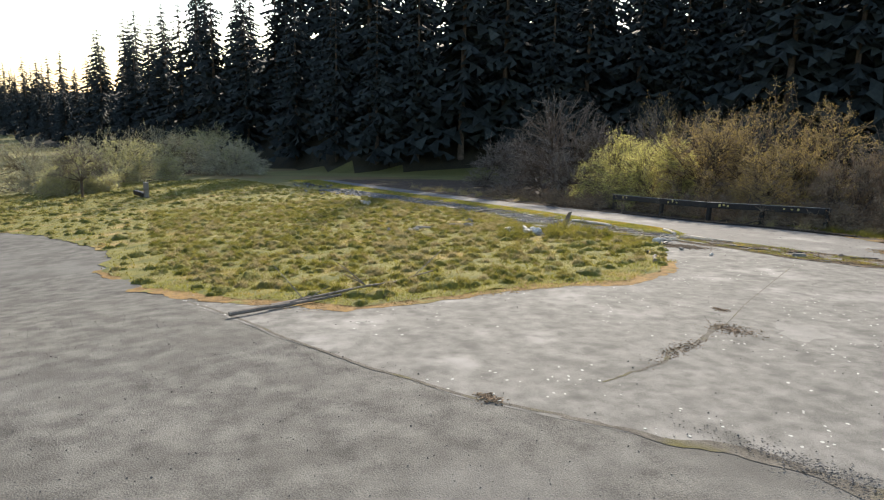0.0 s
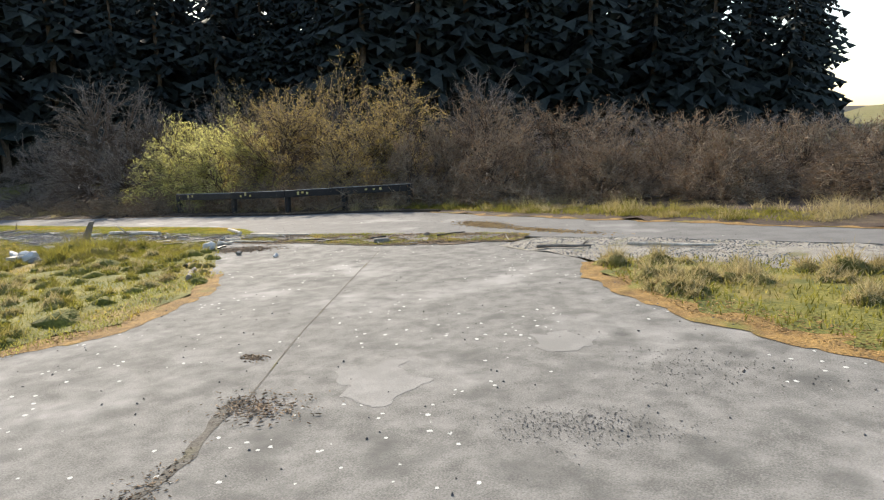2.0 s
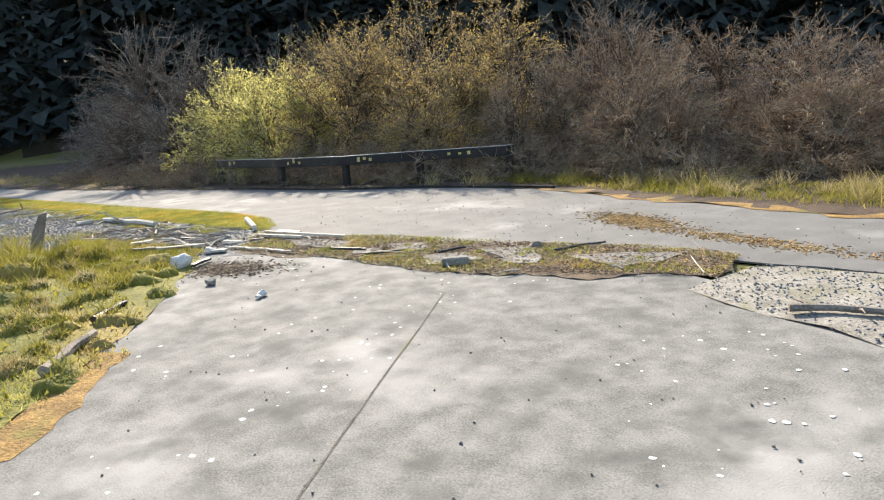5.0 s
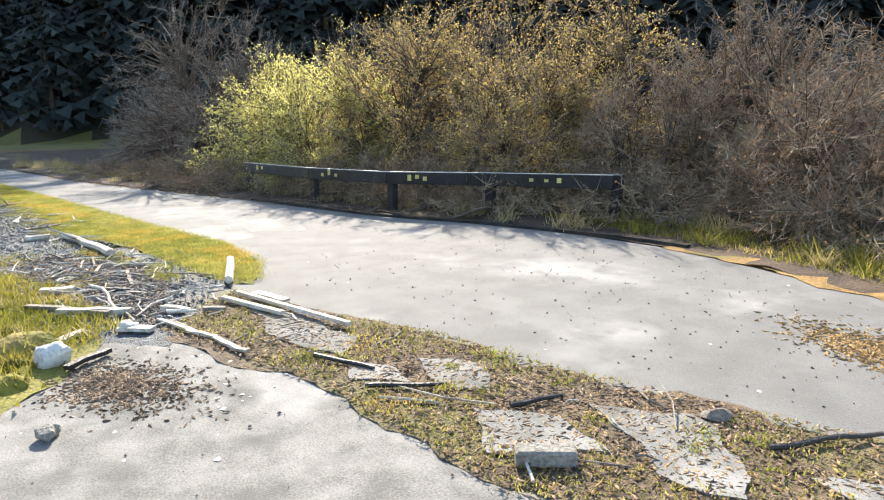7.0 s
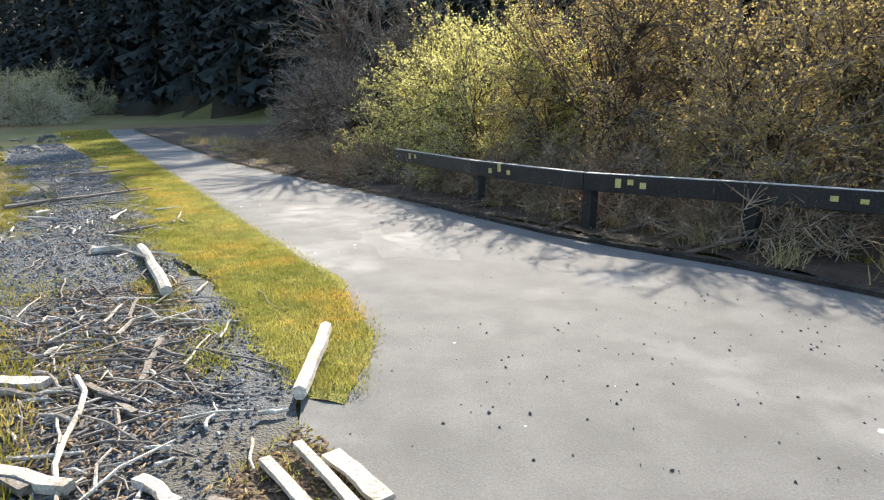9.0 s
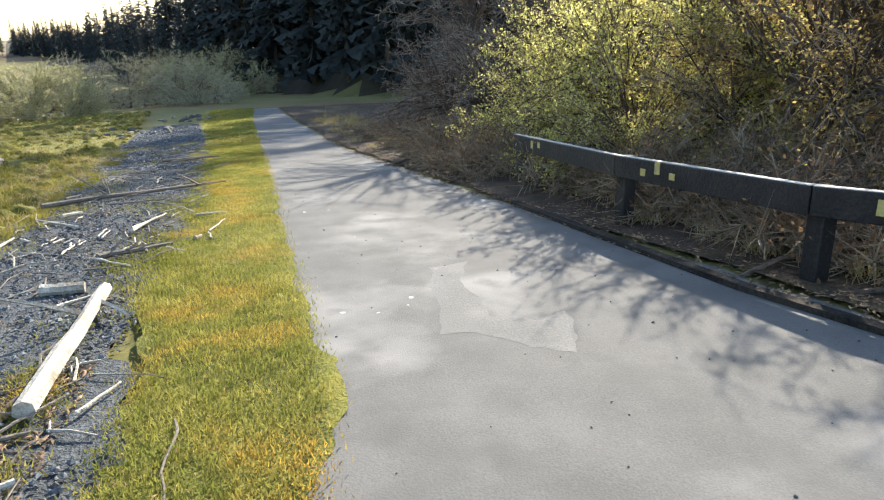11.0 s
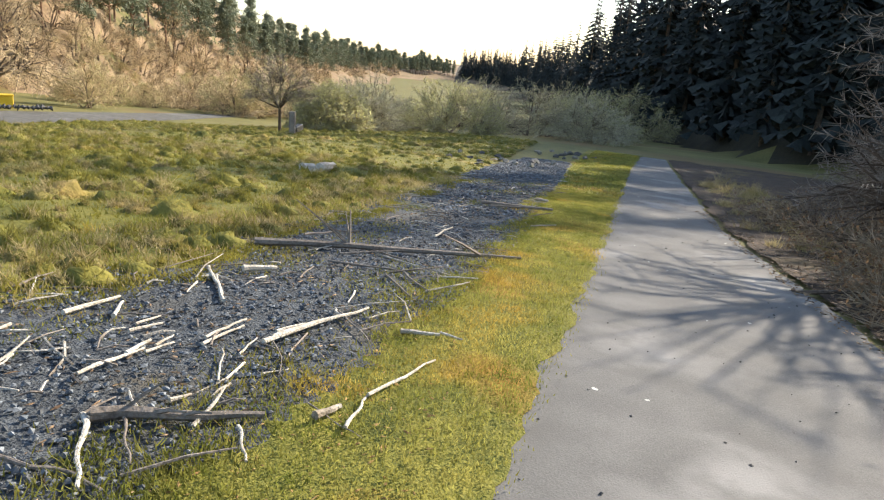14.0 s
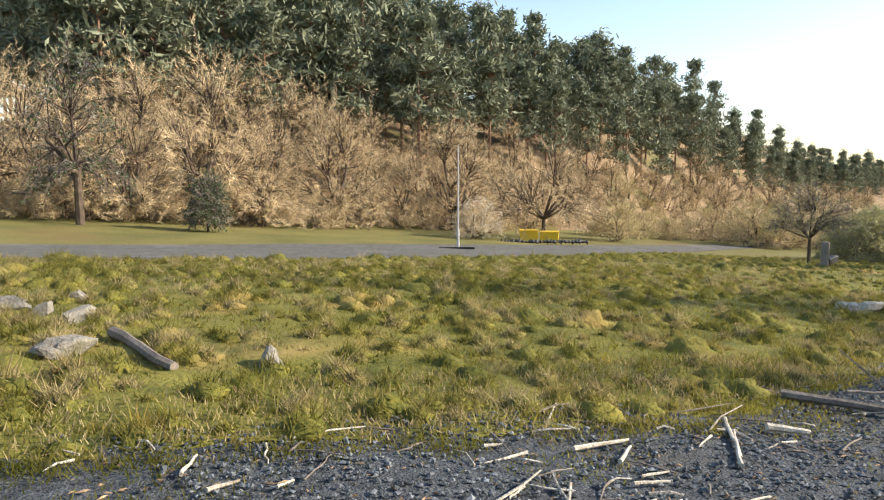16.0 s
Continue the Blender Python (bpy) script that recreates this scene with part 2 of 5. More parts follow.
        return self.put(vs, np.arange(m * k).reshape(-1, k))

    def leaves(self, c, size, aspect=0.5, lift=None):
        m = len(c)
        d = R.normal(size=(m, 3)) if lift is None else lift + R.normal(size=(m, 3)) * 0.5
        d /= np.linalg.norm(d, axis=1, keepdims=True)
        s = np.cross(d, R.normal(size=(m, 3)))
        s /= np.linalg.norm(s, axis=1, keepdims=True)
        size = np.broadcast_to(size, m)[:, None]
        vs = np.stack([c - d * size, c + s * size * aspect, c + d * size, c - s * size * aspect], 1)
        return self.put(vs, np.arange(4 * m).reshape(-1, 4))

    def blades(self, p, h, w, lean=0.4):
        m = len(p)
        a = R.uniform(0, 2 * math.pi, m)
        s = np.stack([np.cos(a), np.sin(a), 0 * a], 1) * np.broadcast_to(w, m)[:, None]
        tip = p + np.stack([R.normal(0, lean, m), R.normal(0, lean, m), np.ones(m)], 1) * np.broadcast_to(h, m)[:, None]
        vs = np.stack([p - s, p + s, tip], 1)
        return self.put(vs, np.arange(3 * m).reshape(-1, 3))

    def stones(self, c, size, flat=0.6, stretch=1.0):
        m = len(c)
        base = np.array([(1, 0, 0), (0, 1, 0), (-1, 0, 0), (0, -1, 0), (0, 0, 1), (0, 0, -1)], float)
        vs = base[None] * R.uniform(0.6, 1.3, (m, 6, 1)) * np.broadcast_to(size, m)[:, None, None] + R.normal(0, 0.15, (m, 6, 3)) * np.broadcast_to(size, m)[:, None, None]
        vs[:, :, 2] *= flat
        if stretch != 1.0:
            a = R.uniform(0, 2 * math.pi, (m, 1))
            x, y = vs[:, :, 0] * stretch, vs[:, :, 1] / stretch
            vs[:, :, 0], vs[:, :, 1] = x * np.cos(a) - y * np.sin(a), x * np.sin(a) + y * np.cos(a)
        f = np.array([(0, 1, 4), (1, 2, 4), (2, 3, 4), (3, 0, 4), (1, 0, 5), (2, 1, 5), (3, 2, 5), (0, 3, 5)])
        return self.put(vs + c[:, None], (f[None] + (np.arange(m) * 6)[:, None, None]).reshape(-1, 3))

    def box(self, c, s, turn=0.0):
        x, y, z = np.asarray(s, float) / 2
        vs = np.array([(i * x, j * y, k * z) for k in (-1, 1) for i, j in ((-1, -1), (1, -1), (1, 1), (-1, 1))])
        ct, st = math.cos(turn), math.sin(turn)
        vs = np.stack([vs[:, 0] * ct - vs[:, 1] * st, vs[:, 0] * st + vs[:, 1] * ct, vs[:, 2]], 1) + np.asarray(c)
        return self.put(vs, [(3, 2, 1, 0), (4, 5, 6, 7), (0, 1, 5, 4), (1, 2, 6, 5), (2, 3, 7, 6), (3, 0, 4, 7)])

    def domes(self, c, r, h, k=9):
        """Low lumpy mounds, their rims sunk into the ground."""
        m = len(c)
        t = np.arange(k) * 2 * math.pi / k
        out = [c[:, None] + (0, 0, 1) * (np.asarray(h) * 1.0)[:, None, None]]
        for f, z in ((0.45, 0.82), (0.8, 0.36), (1.05, -0.25)):
            rr = r[:, None] * f * R.uniform(0.6, 1.35, (m, k))
            zz = h[:, None] * z * R.uniform(0.5, 1.3, (m, k))
            out.append(np.stack([c[:, :1] + rr * np.cos(t), c[:, 1:2] + rr * np.sin(t), c[:, 2:] + zz], -1))
        vs = np.concatenate(out, 1)
        i = np.arange(k)
        j = (i + 1) % k
        f = [np.stack([0 * i, 1 + i, 1 + j], 1)]
        for q in (1, 1 + k):
            f += [np.stack([q + i, q + k + i, q + k + j], 1), np.stack([q + i, q + k + j, q + j], 1)]
        f = np.concatenate(f)
        return self.put(vs, (f[None] + (np.arange(m) * (3 * k + 1))[:, None, None]).reshape(-1, 3))

    def mesh(self, name, material, smooth=False):
        me = bpy.data.meshes.new(name)
        me.from_pydata(np.concatenate(self.v).tolist(), [], self.f)
        me.materials.append(material)
        if smooth:
            me.shade_smooth()
        me.update()
        return me


def thing(name, shape, material, label="", category="", group="", kind="", parent=None, smooth=False):
    ob = new(name, shape.mesh(name, material, smooth) if isinstance(shape, Shape) else shape)
    ob.parent = parent
    return tagged(ob, label, category, group, kind)


def holder(name, x, y, z, label, category, group="", rz=0.0):
    ob = new(name)
    ob.matrix_basis = pose(x, y, z, 0, 0, rz)
    ob.empty_display_size = 0.2
    return tagged(ob, label, category, group)


def inside(poly, x, y):
    poly = np.asarray(poly, float)
    r = np.zeros(np.shape(x), bool)
    for (x0, y0), (x1, y1) in zip(poly, np.roll(poly, -1, 0)):
        c = (y0 > y) != (y1 > y)
        r ^= c & (x < (x1 - x0) * (y - y0) / (y1 - y0 + 1e-12) + x0)
    return r


def rough_edge(poly, step, amp):
    out = []
    for p, q in zip(poly, poly[1:] + poly[:1]):
        n = max(1, int(math.dist(p, q) / step))
        for i in range(n):
            x, y = p[0] + (q[0] - p[0]) * i / n, p[1] + (q[1] - p[1]) * i / n
            out.append(tuple(c + amp * sum(w * noise.noise((x * k, y * k, q)) for k, w in ((1.7, 1.0), (5.5, 0.35), (13, 0.12))) for c, q in ((x, 3), (y, 7))))
    return out


def patch(name, poly, lift, material, label, category, step=0.4, amp=0.12, grid=1.2, bumps=0.0, kind="structure"):
    """A piece of ground with a frayed outline and a low edge."""
    from mathutils.geometry import delaunay_2d_cdt
    edge = rough_edge(poly, step, amp)
    e = np.array(edge)
    lo, hi = e.min(0), e.max(0)
    gx, gy = np.meshgrid(np.arange(lo[0], hi[0], grid), np.arange(lo[1], hi[1], grid))
    gx, gy = gx.ravel() + R.uniform(-0.25, 0.25, gx.size) * grid, gy.ravel() + R.uniform(-0.25, 0.25, gy.size) * grid
    keep = inside(edge, gx, gy)
    pts = [Vector(p) for p in edge] + [Vector(p) for p in zip(gx[keep], gy[keep])]
    n = len(edge)
    vs, _, fs, *_ = delaunay_2d_cdt(pts, [(i, (i + 1) % n) for i in range(n)], [], 1, 1e-5)
    xy = np.array([tuple(p) for p in vs])
    z = height(xy[:, 0], xy[:, 1]) + lift
    if name == "pavement":
        z[:n] -= 0.006
    if bumps:
        ed = np.array(edge)[::2]
        far = np.array([np.hypot(ed[:, 0] - x, ed[:, 1] - y).min() for x, y in xy])
        z -= 0.012 * (1 - np.clip(far / 0.12, 0, 1))
        z += np.clip(far / 0.8, 0, 1) * np.array([bumps * max(0.0, 0.7 * noise.noise((x * 1.1, y * 1.1, 0)) + 0.9 * noise.noise((x * 2.7, y * 2.7, 2))) for x, y in xy])
    s = Shape().put(np.c_[xy, z], np.zeros((0, 3), int))
    s.f = [list(f) for f in fs]
    if bumps or name in ("pavement", "path_patch", "crack", "needle_litter"):
        return thing(name, s, material, label, category, kind=kind, smooth=bumps > 0)
    skirt = np.array(edge)
    zz = height(skirt[:, 0], skirt[:, 1])
    i = np.arange(n)
    s.put(np.r_[np.c_[skirt, zz + lift], np.c_[skirt, zz - 0.012]], np.stack([i, (i + 1) % n, n + (i + 1) % n, n + i], 1))
    return thing(name, s, material, label, category, kind=kind, smooth=bumps > 0)


def scatter(poly, count):
    e = np.array(poly, float)
    lo, hi = e.min(0), e.max(0)
    out = np.zeros((0, 2))
    while len(out) < count:
        p = R.uniform(lo, hi, (count * 2, 2))
        out = np.r_[out, p[inside(poly, p[:, 0], p[:, 1])]]
    return out[:count]


def on_land(xy, up=0.0):
    return np.c_[xy, height(xy[:, 0], xy[:, 1]) + up]

# ---- ground ----
FIELD = [(-1.9, 8.8), (-2.1, 10.5), (-2.4, 12.0), (-2.1, 13.6), (-2.6, 14.9), (-3.7, 16.1), (-5.0, 17.3), (-6.3, 18.2), (-7.6, 18.0), (-8.8, 17.2), (-9.8, 16.8),
         (-11.3, 16.85), (-12.6, 17.15), (-13.8, 17.45), (-15.6, 17.35), (-20.0, 16.95), (-31.0, 15.6), (-50.0, 13.0), (-58.0, 4.0), (-46.0, -12.5), (-37.0, -8.6), (-27.0, -2.0), (-19.0, 2.6), (-12.5, 5.0), (-9.4, 5.0), (-6.4, 5.8), (-3.6, 7.2)]
ROAD_SOUTH = [(-3.0, 7.6), (-9.0, 6.0), (-12.0, 6.0), (-19.2, 3.2), (-27.0, -1.2), (-37.0, -8.0), (-46.0, -12.0), (-60.0, -17.0), (-78.0, -22.5), (-60.0, -20.5), (-42.0, -17.2), (-32.0, -15.8), (-21.0, -13.6), (-9.4, -9.0), (12.0, -12.0), (22.0, -4.0), (14.0, 6.5), (4.7, 10.6), (2.2, 8.7)]
SLAB = [(-4.6, 6.2), (-0.5, 7.4), (2.2, 8.6), (3.6, 9.6), (4.9, 10.7), (14.0, 6.4), (15.0, 10.0), (4.8, 15.4), (3.3, 16.0), (2.2, 17.0), (1.5, 18.0), (0.6, 19.0), (-0.8, 19.65), (-1.4, 19.4), (-2.2, 19.1), (-3.0, 18.95), (-4.4, 18.95), (-5.2, 18.8), (-6.4, 18.5), (-6.0, 15.0), (-5.0, 10.0)]
PATH_STRIP = [(4.5, 20.2), (1.5, 20.3), (-1.3, 20.15), (-2.8, 19.9), (-4.2, 19.75), (-5.6, 19.3), (-6.8, 19.35), (-7.8, 19.7), (-9.4, 20.0), (-11.0, 19.95), (-13.4, 19.9), (-16.3, 19.85), (-24.0, 19.5), (-36.0, 19.1), (-48.0, 18.7), (-48.0, 20.2), (-34.0, 20.8), (-21.3, 21.5), (-16.3, 22.2), (-13.4, 22.6), (-10.0, 23.2), (-8.0, 23.6), (-5.2, 23.7), (-2.6, 22.9), (0.5, 22.3), (8.0, 20.8), (20.0, 17.5), (19.5, 15.5), (9.0, 19.2)]
GRAVEL = [(-5.6, 18.4), (-6.4, 19.3), (-7.4, 19.5), (-8.9, 19.45), (-11.0, 19.2), (-12.6, 19.15), (-13.6, 19.3), (-16.5, 19.25), (-19.2, 19.0), (-27.0, 18.2), (-34.5, 17.4), (-34.0, 15.7), (-24.0, 16.2), (-18.0, 16.85), (-15.0, 17.1), (-12.3, 16.8), (-10.6, 16.5), (-9.0, 16.9), (-7.8, 17.7), (-6.6, 17.75)]
VERGE = [(-7.0, 19.7), (-7.9, 20.15), (-9.2, 20.3), (-11.0, 20.24), (-13.4, 20.12), (-16.3, 20.05), (-24.0, 19.7), (-36.0, 19.2), (-48.0, 18.9), (-48.0, 16.2), (-34.5, 17.2), (-27.0, 18.1), (-19.2, 18.9), (-16.5, 19.15), (-13.6, 19.2), (-12.6, 19.05), (-11.0, 19.15), (-10.3, 19.4), (-8.9, 19.4), (-7.9, 19.42), (-7.3, 19.45)]
ISLAND = [(1.4, 18.4), (1.8, 17.5), (2.4, 16.9), (3.3, 16.1), (4.6, 15.5), (9.0, 13.2), (15.0, 10.2), (20.0, 13.0), (10.0, 17.6), (4.0, 18.7), (2.3, 18.6)]
STONES_R = [(-0.6, 19.2), (0.5, 18.75), (1.4, 18.25), (2.6, 18.3), (5.0, 18.1), (9.5, 17.0), (9.5, 19.0), (4.2, 20.1), (1.5, 20.3), (-0.4, 20.1)]
DEBRIS = [(-6.9, 19.4), (-6.1, 18.45), (-5.2, 18.65), (-4.4, 18.8), (-3.6, 18.8), (-2.8, 18.75), (-2.2, 19.0), (-1.4, 19.3), (-0.9, 19.55), (-0.5, 19.6), (-0.6, 20.35), (-1.6, 20.4), (-2.5, 20.2), (-3.7, 19.95), (-4.6, 19.9), (-5.5, 19.6)]
BANK = [(-5.0, 23.75), (-2.6, 22.95), (0.5, 22.35), (8.0, 20.9), (20.0, 17.6), (28.0, 46.0), (8.0, 50.0), (-6.0, 48.0), (-20.0, 42.0), (-48.0, 28.0), (-48.0, 20.3), (-34.0, 20.9), (-21.3, 21.6), (-16.3, 22.3), (-13.4, 22.7), (-10.0, 23.3), (-8.0, 23.7)]


def land():
    """One sheet out to the horizon, rising into the two wooded hillsides."""
    a = np.linspace(0, 2 * math.pi, 145)[:-1]
    r = np.r_[np.linspace(2, 60, 30), np.geomspace(64, 1500, 34)]
    rr, aa = np.meshgrid(r, a, indexing="ij")
    x, y = -6 - rr * np.sin(aa), 14 + rr * np.cos(aa)
    z = hill(x, y) - 0.03
    k, m = rr.shape
    i, j = np.meshgrid(np.arange(k - 1), np.arange(m), indexing="ij")
    f = np.stack([i * m + j, i * m + (j + 1) % m, (i + 1) * m + (j + 1) % m, (i + 1) * m + j], -1).reshape(-1, 4)
    s = Shape().put(np.c_[x.ravel(), y.ravel(), z.ravel()], f)
    s.put([(-6, 14, float(height(-6, 14)) - 0.03)], np.zeros((0, 3), int))
    c = s.n - 1
    s.f.extend([[q, c, (q + 1) % m] for q in range(m)])
    v = np.concatenate(s.v)
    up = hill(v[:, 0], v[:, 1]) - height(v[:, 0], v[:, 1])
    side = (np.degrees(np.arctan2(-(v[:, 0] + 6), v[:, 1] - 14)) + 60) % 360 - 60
    for name, m, test, label in (("ground", "moor", lambda f: up[f].mean() < 0.5, "rough pasture and valley floor"), ("hillside", "litter", lambda f: up[f].mean() >= 0.5 and side[f].mean() > 107, "hillside of brown leaf litter"), ("hillside", "shade_dark_floor", lambda f: up[f].mean() >= 0.5 and side[f].mean() <= 107, "forest floor with the trees' shade in its near-black colour")):
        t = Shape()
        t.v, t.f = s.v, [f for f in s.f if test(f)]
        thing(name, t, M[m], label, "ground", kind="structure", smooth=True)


def foot(az):
    """Distance of the foot of the hills from (-6, 14), by azimuth in degrees, and their slope."""
    d = np.interp(az, [-60, -10, 5, 30, 45, 60, 72, 78, 88, 95, 99, 103, 107, 112, 118, 124, 132, 142, 155, 170, 185, 215, 260, 300], [160, 110, 56, 46, 50, 54, 56, 60, 98, 170, 300, 520, 700, 600, 330, 165, 88, 60, 48, 44, 46, 75, 160, 160])
    s = np.interp(az, [-60, -10, 4, 12, 30, 80, 95, 107, 120, 128, 137, 146, 153, 162, 175, 182, 190, 215, 260, 300], [0.0, 0.0, 0.0, 0.38, 0.46, 0.44, 0.2, 0.08, 0.28, 0.48, 0.47, 0.41, 0.44, 0.48, 0.38, 0.15, 0.1, 0.06, 0.03, 0.0])
    return d, s


def hill(x, y):
    r = np.hypot(x + 6, y - 14)
    az = (np.degrees(np.arctan2(-(x + 6), y - 14)) + 60) % 360 - 60
    d, s = foot(az)
    rise = np.clip(r - d, 0, None)
    return height(x, y) + s * 90 * (1 - np.exp(-rise / 90)) * np.clip(rise / 6, 0, 1)


land()
patch("road", ROAD_SOUTH, 0.0, M["asphalt"], "weathered grey asphalt road with loose grit", "road", 0.6, 0.15, 2.5)
patch("path", PATH_STRIP, 0.004, M["path"], "pale worn asphalt path bleached by sun", "path", 0.16, 0.08, 1.5)
patch("pavement", SLAB, 0.008, M["concrete"], "weathered concrete slab with cracks and stains", "pavement", 0.2, 0.05, 1.5)
patch("meadow", FIELD, 0.02, M["meadow"], "tussocky yellow-green meadow", "grass", 0.2, 0.18, 0.3, 0.08)
patch("meadow", ISLAND, 0.013, M["meadow"], "tussocky dry grass island", "grass", 0.3, 0.2, 0.45, 0.12)
patch("verge", VERGE, 0.018, M["moss"], "mossy green and ochre turf verge", "grass", 0.08, 0.13, 0.25, 0.04)
patch("gravel_bed", GRAVEL, 0.014, M["gravel"], "blue-grey gravel strip", "gravel", 0.15, 0.22, 0.3, 0.03)
patch("gravel_bed", STONES_R, 0.016, M["rubble"], "grey gravel patch beside the path", "gravel", 0.3, 0.15, 0.5, 0.03)
patch("soil_strip", DEBRIS, 0.018, M["soil"], "soil and moss strip along broken slab", "soil", 0.1, 0.2, 0.2, 0.03)
patch("bank", BANK, 0.014, M["bank"], "bank of leaf litter and dead bracken, darkened for bush shade", "bank", 0.4, 0.15, 0.9, 0.15)

# ---- vegetation ----


def crown_points(n, r, h, low, seed, hollow=0.55):
    d = R.normal(size=(n, 3))
    d[:, 2] = np.abs(d[:, 2]) * 0.95 - 0.05
    d[::3, 2] *= 0.3
    d /= np.linalg.norm(d, axis=1, keepdims=True)
    f = R.uniform(hollow, 1, n) ** 0.6
    f *= np.array([1 + 0.16 * noise.noise((v[0] * 2.2 + seed, v[1] * 2.2, v[2] * 2.2)) for v in d])
    return np.c_[d[:, 0] * r * f, d[:, 1] * r * f, low + (h - low) * np.clip(0.04 + 0.96 * d[:, 2] * f, 0.02, 1.15)]


def bush(name, seed, r, h, label, category, bark, twig_m, leaf_m, tips=110, twigs=16, leaf=3, size=0.02, thick=0.004, low=0.1, trunk=0.0, tw_len=0.45, spread=0.3, at=(0, 0, 0), group=""):
    """Stems that fork to a lumpy crown, fine twigs on every branch, and buds or leaves on the twigs."""
    top = holder(name, *at, label, category, group)
    p = crown_points(tips, r, h, low, seed)
    limbs = 11
    q = crown_points(limbs, r * 0.62, h * 0.72, max(low, trunk), seed + 5, 0.7)
    base = np.c_[R.normal(0, spread, (limbs, 2)), np.full(limbs, -0.12)] if not trunk else np.tile((0.0, 0.0, trunk), (limbs, 1))
    elbow = base * 0.45 + q * 0.55 + R.normal(0, 0.07 * r, (limbs, 3)) + (0, 0, 0.05 * h)
    near = np.argmin(np.linalg.norm(p[:, None] - q[None], axis=2), 1)
    f = R.uniform(0.0, 1.0, tips)[:, None]
    fork = elbow[near] + (q[near] - elbow[near]) * f
    mid = (fork + p) / 2 + R.normal(0, 0.05 * r, (tips, 3)) + (0, 0, 0.03 * h)
    wood = Shape()
    k = max(0.012, 0.0055 * h)
    if trunk:
        wood.tubes([(0, 0, -0.3)], [(0, 0, trunk * 1.05)], k * 4.2, k * 3.0, 8)
    wood.tubes(base, elbow, k * 2.2, k * 1.5, 6)
    wood.tubes(elbow, q, k * 1.5, k * 0.8, 5)
    wood.tubes(fork, mid, k * 0.8, k * 0.5, 3)
    wood.tubes(mid, p, k * 0.5, thick, 3)
    thing("trunk", wood, bark, parent=top)
    n = tips * twigs
    i = R.integers(0, tips, n)
    f = (R.uniform(0.0, 1.0, n) ** 0.75)[:, None]
    a = np.where(f < 0.4, fork[i] + (mid[i] - fork[i]) * f / 0.4, mid[i] + (p[i] - mid[i]) * (f - 0.4) / 0.6)
    d = p[i] - mid[i]
    d /= np.linalg.norm(d, axis=1, keepdims=True)
    d = d * 0.7 + R.normal(0, 0.6, (n, 3)) + (0, 0, 0.06)
    d /= np.linalg.norm(d, axis=1, keepdims=True)
    q = a + d * R.uniform(0.4, 1.1, n)[:, None] * tw_len
    q[:, 2] = np.maximum(q[:, 2], 0.02)
    fine = Shape().spikes(a, q, thick * 1.25)
    thing("brushwood", fine, twig_m, parent=top)
    if leaf_m:
        c = np.repeat(a, leaf, 0) + (np.repeat(q - a, leaf, 0)) * R.uniform(0.2, 1.05, (n * leaf, 1)) + R.normal(0, 0.015, (n * leaf, 3))
        c[:, 2] = np.maximum(c[:, 2], 0.03)
        thing("crown", Shape().leaves(c, R.uniform(0.6, 1.3, n * leaf) * size), leaf_m, parent=top)
    return top


def spruce(name, seed, h, label, material, bark):
    top = holder(name, 0, 0, 0, label, "tree", "spruce forest")
    wood = Shape().tubes([(0, 0, -0.6)], [(0, 0, h)], 0.013 * h, 0.02, 7)
    thing("trunk", wood, bark, parent=top)
    s = Shape()
    z = np.concatenate([np.full(7, v) for v in np.linspace(0.09 * h, 0.98 * h, 30)]) + R.normal(0, 0.12, 210)
    a = R.uniform(0, 2 * math.pi, 210)
    ln = (1 - z / h) ** 0.8 * 0.2 * h * R.uniform(0.6, 1.15, 210) + 0.25
    out = np.stack([np.cos(a), np.sin(a), 0 * a], 1)
    p0 = np.c_[0 * a, 0 * a, z]
    for f0, f1 in ((0.08, 0.4), (0.35, 0.72), (0.66, 1.0)):
        for side in (-1, 1):
            sidev = np.stack([-np.sin(a), np.cos(a), 0 * a], 1) * side * ln[:, None] * 0.26 * (1.15 - f0)
            A = p0 + out * (ln * f0)[:, None] - (0, 0, 1) * (ln * 0.30 * f0)[:, None]
            B = p0 + out * (ln * f1)[:, None] - (0, 0, 1) * (ln * 0.34 * f1)[:, None]
            C = (A + B) / 2 + sidev - np.c_[0 * a, 0 * a, ln * R.uniform(0.06, 0.25, 210)]
            s.put(np.stack([A, B, C], 1), np.arange(630).reshape(-1, 3))
    thing("crown", s, material, parent=top)
    return top


def pine(name, seed, h, label):
    top = holder(name, 0, 0, 0, label, "tree", "pines on the hillside")
    n, k = 56, 26
    z = h * R.uniform(0.3, 1.0, n)
    a = R.uniform(0, 2 * math.pi, n)
    out = h * (0.2 * (1 - ((z / h - 0.3) / 0.72) ** 1.7) + 0.012) * R.uniform(0.45, 1.1, n)
    p = np.c_[np.cos(a) * out, np.sin(a) * out, z + 0.18 * out]
    wood = Shape().tubes([(0, 0, -0.6)], [(0.01 * h, 0, h * 0.96)], 0.013 * h, 0.03, 7)
    wood.tubes(np.c_[0 * z, 0 * z, z - 0.03 * h], p, 0.06, 0.02, 3)
    thing("trunk", wood, M["pine_bark"], parent=top)
    f = R.uniform(0.25, 1.1, (n * k, 1))
    c = np.repeat(p, k, 0) * (1, 1, 0) * f + np.repeat(p, k, 0) * (0, 0, 1) + R.normal(0, 1, (n * k, 3)) * (0.038 * h, 0.038 * h, 0.02 * h)
    thing("crown", Shape().leaves(c, R.uniform(0.3, 0.62, len(c)), 0.24, np.array([(0.0, 0.0, 0.1)])), M["pine"], parent=top)
    return top


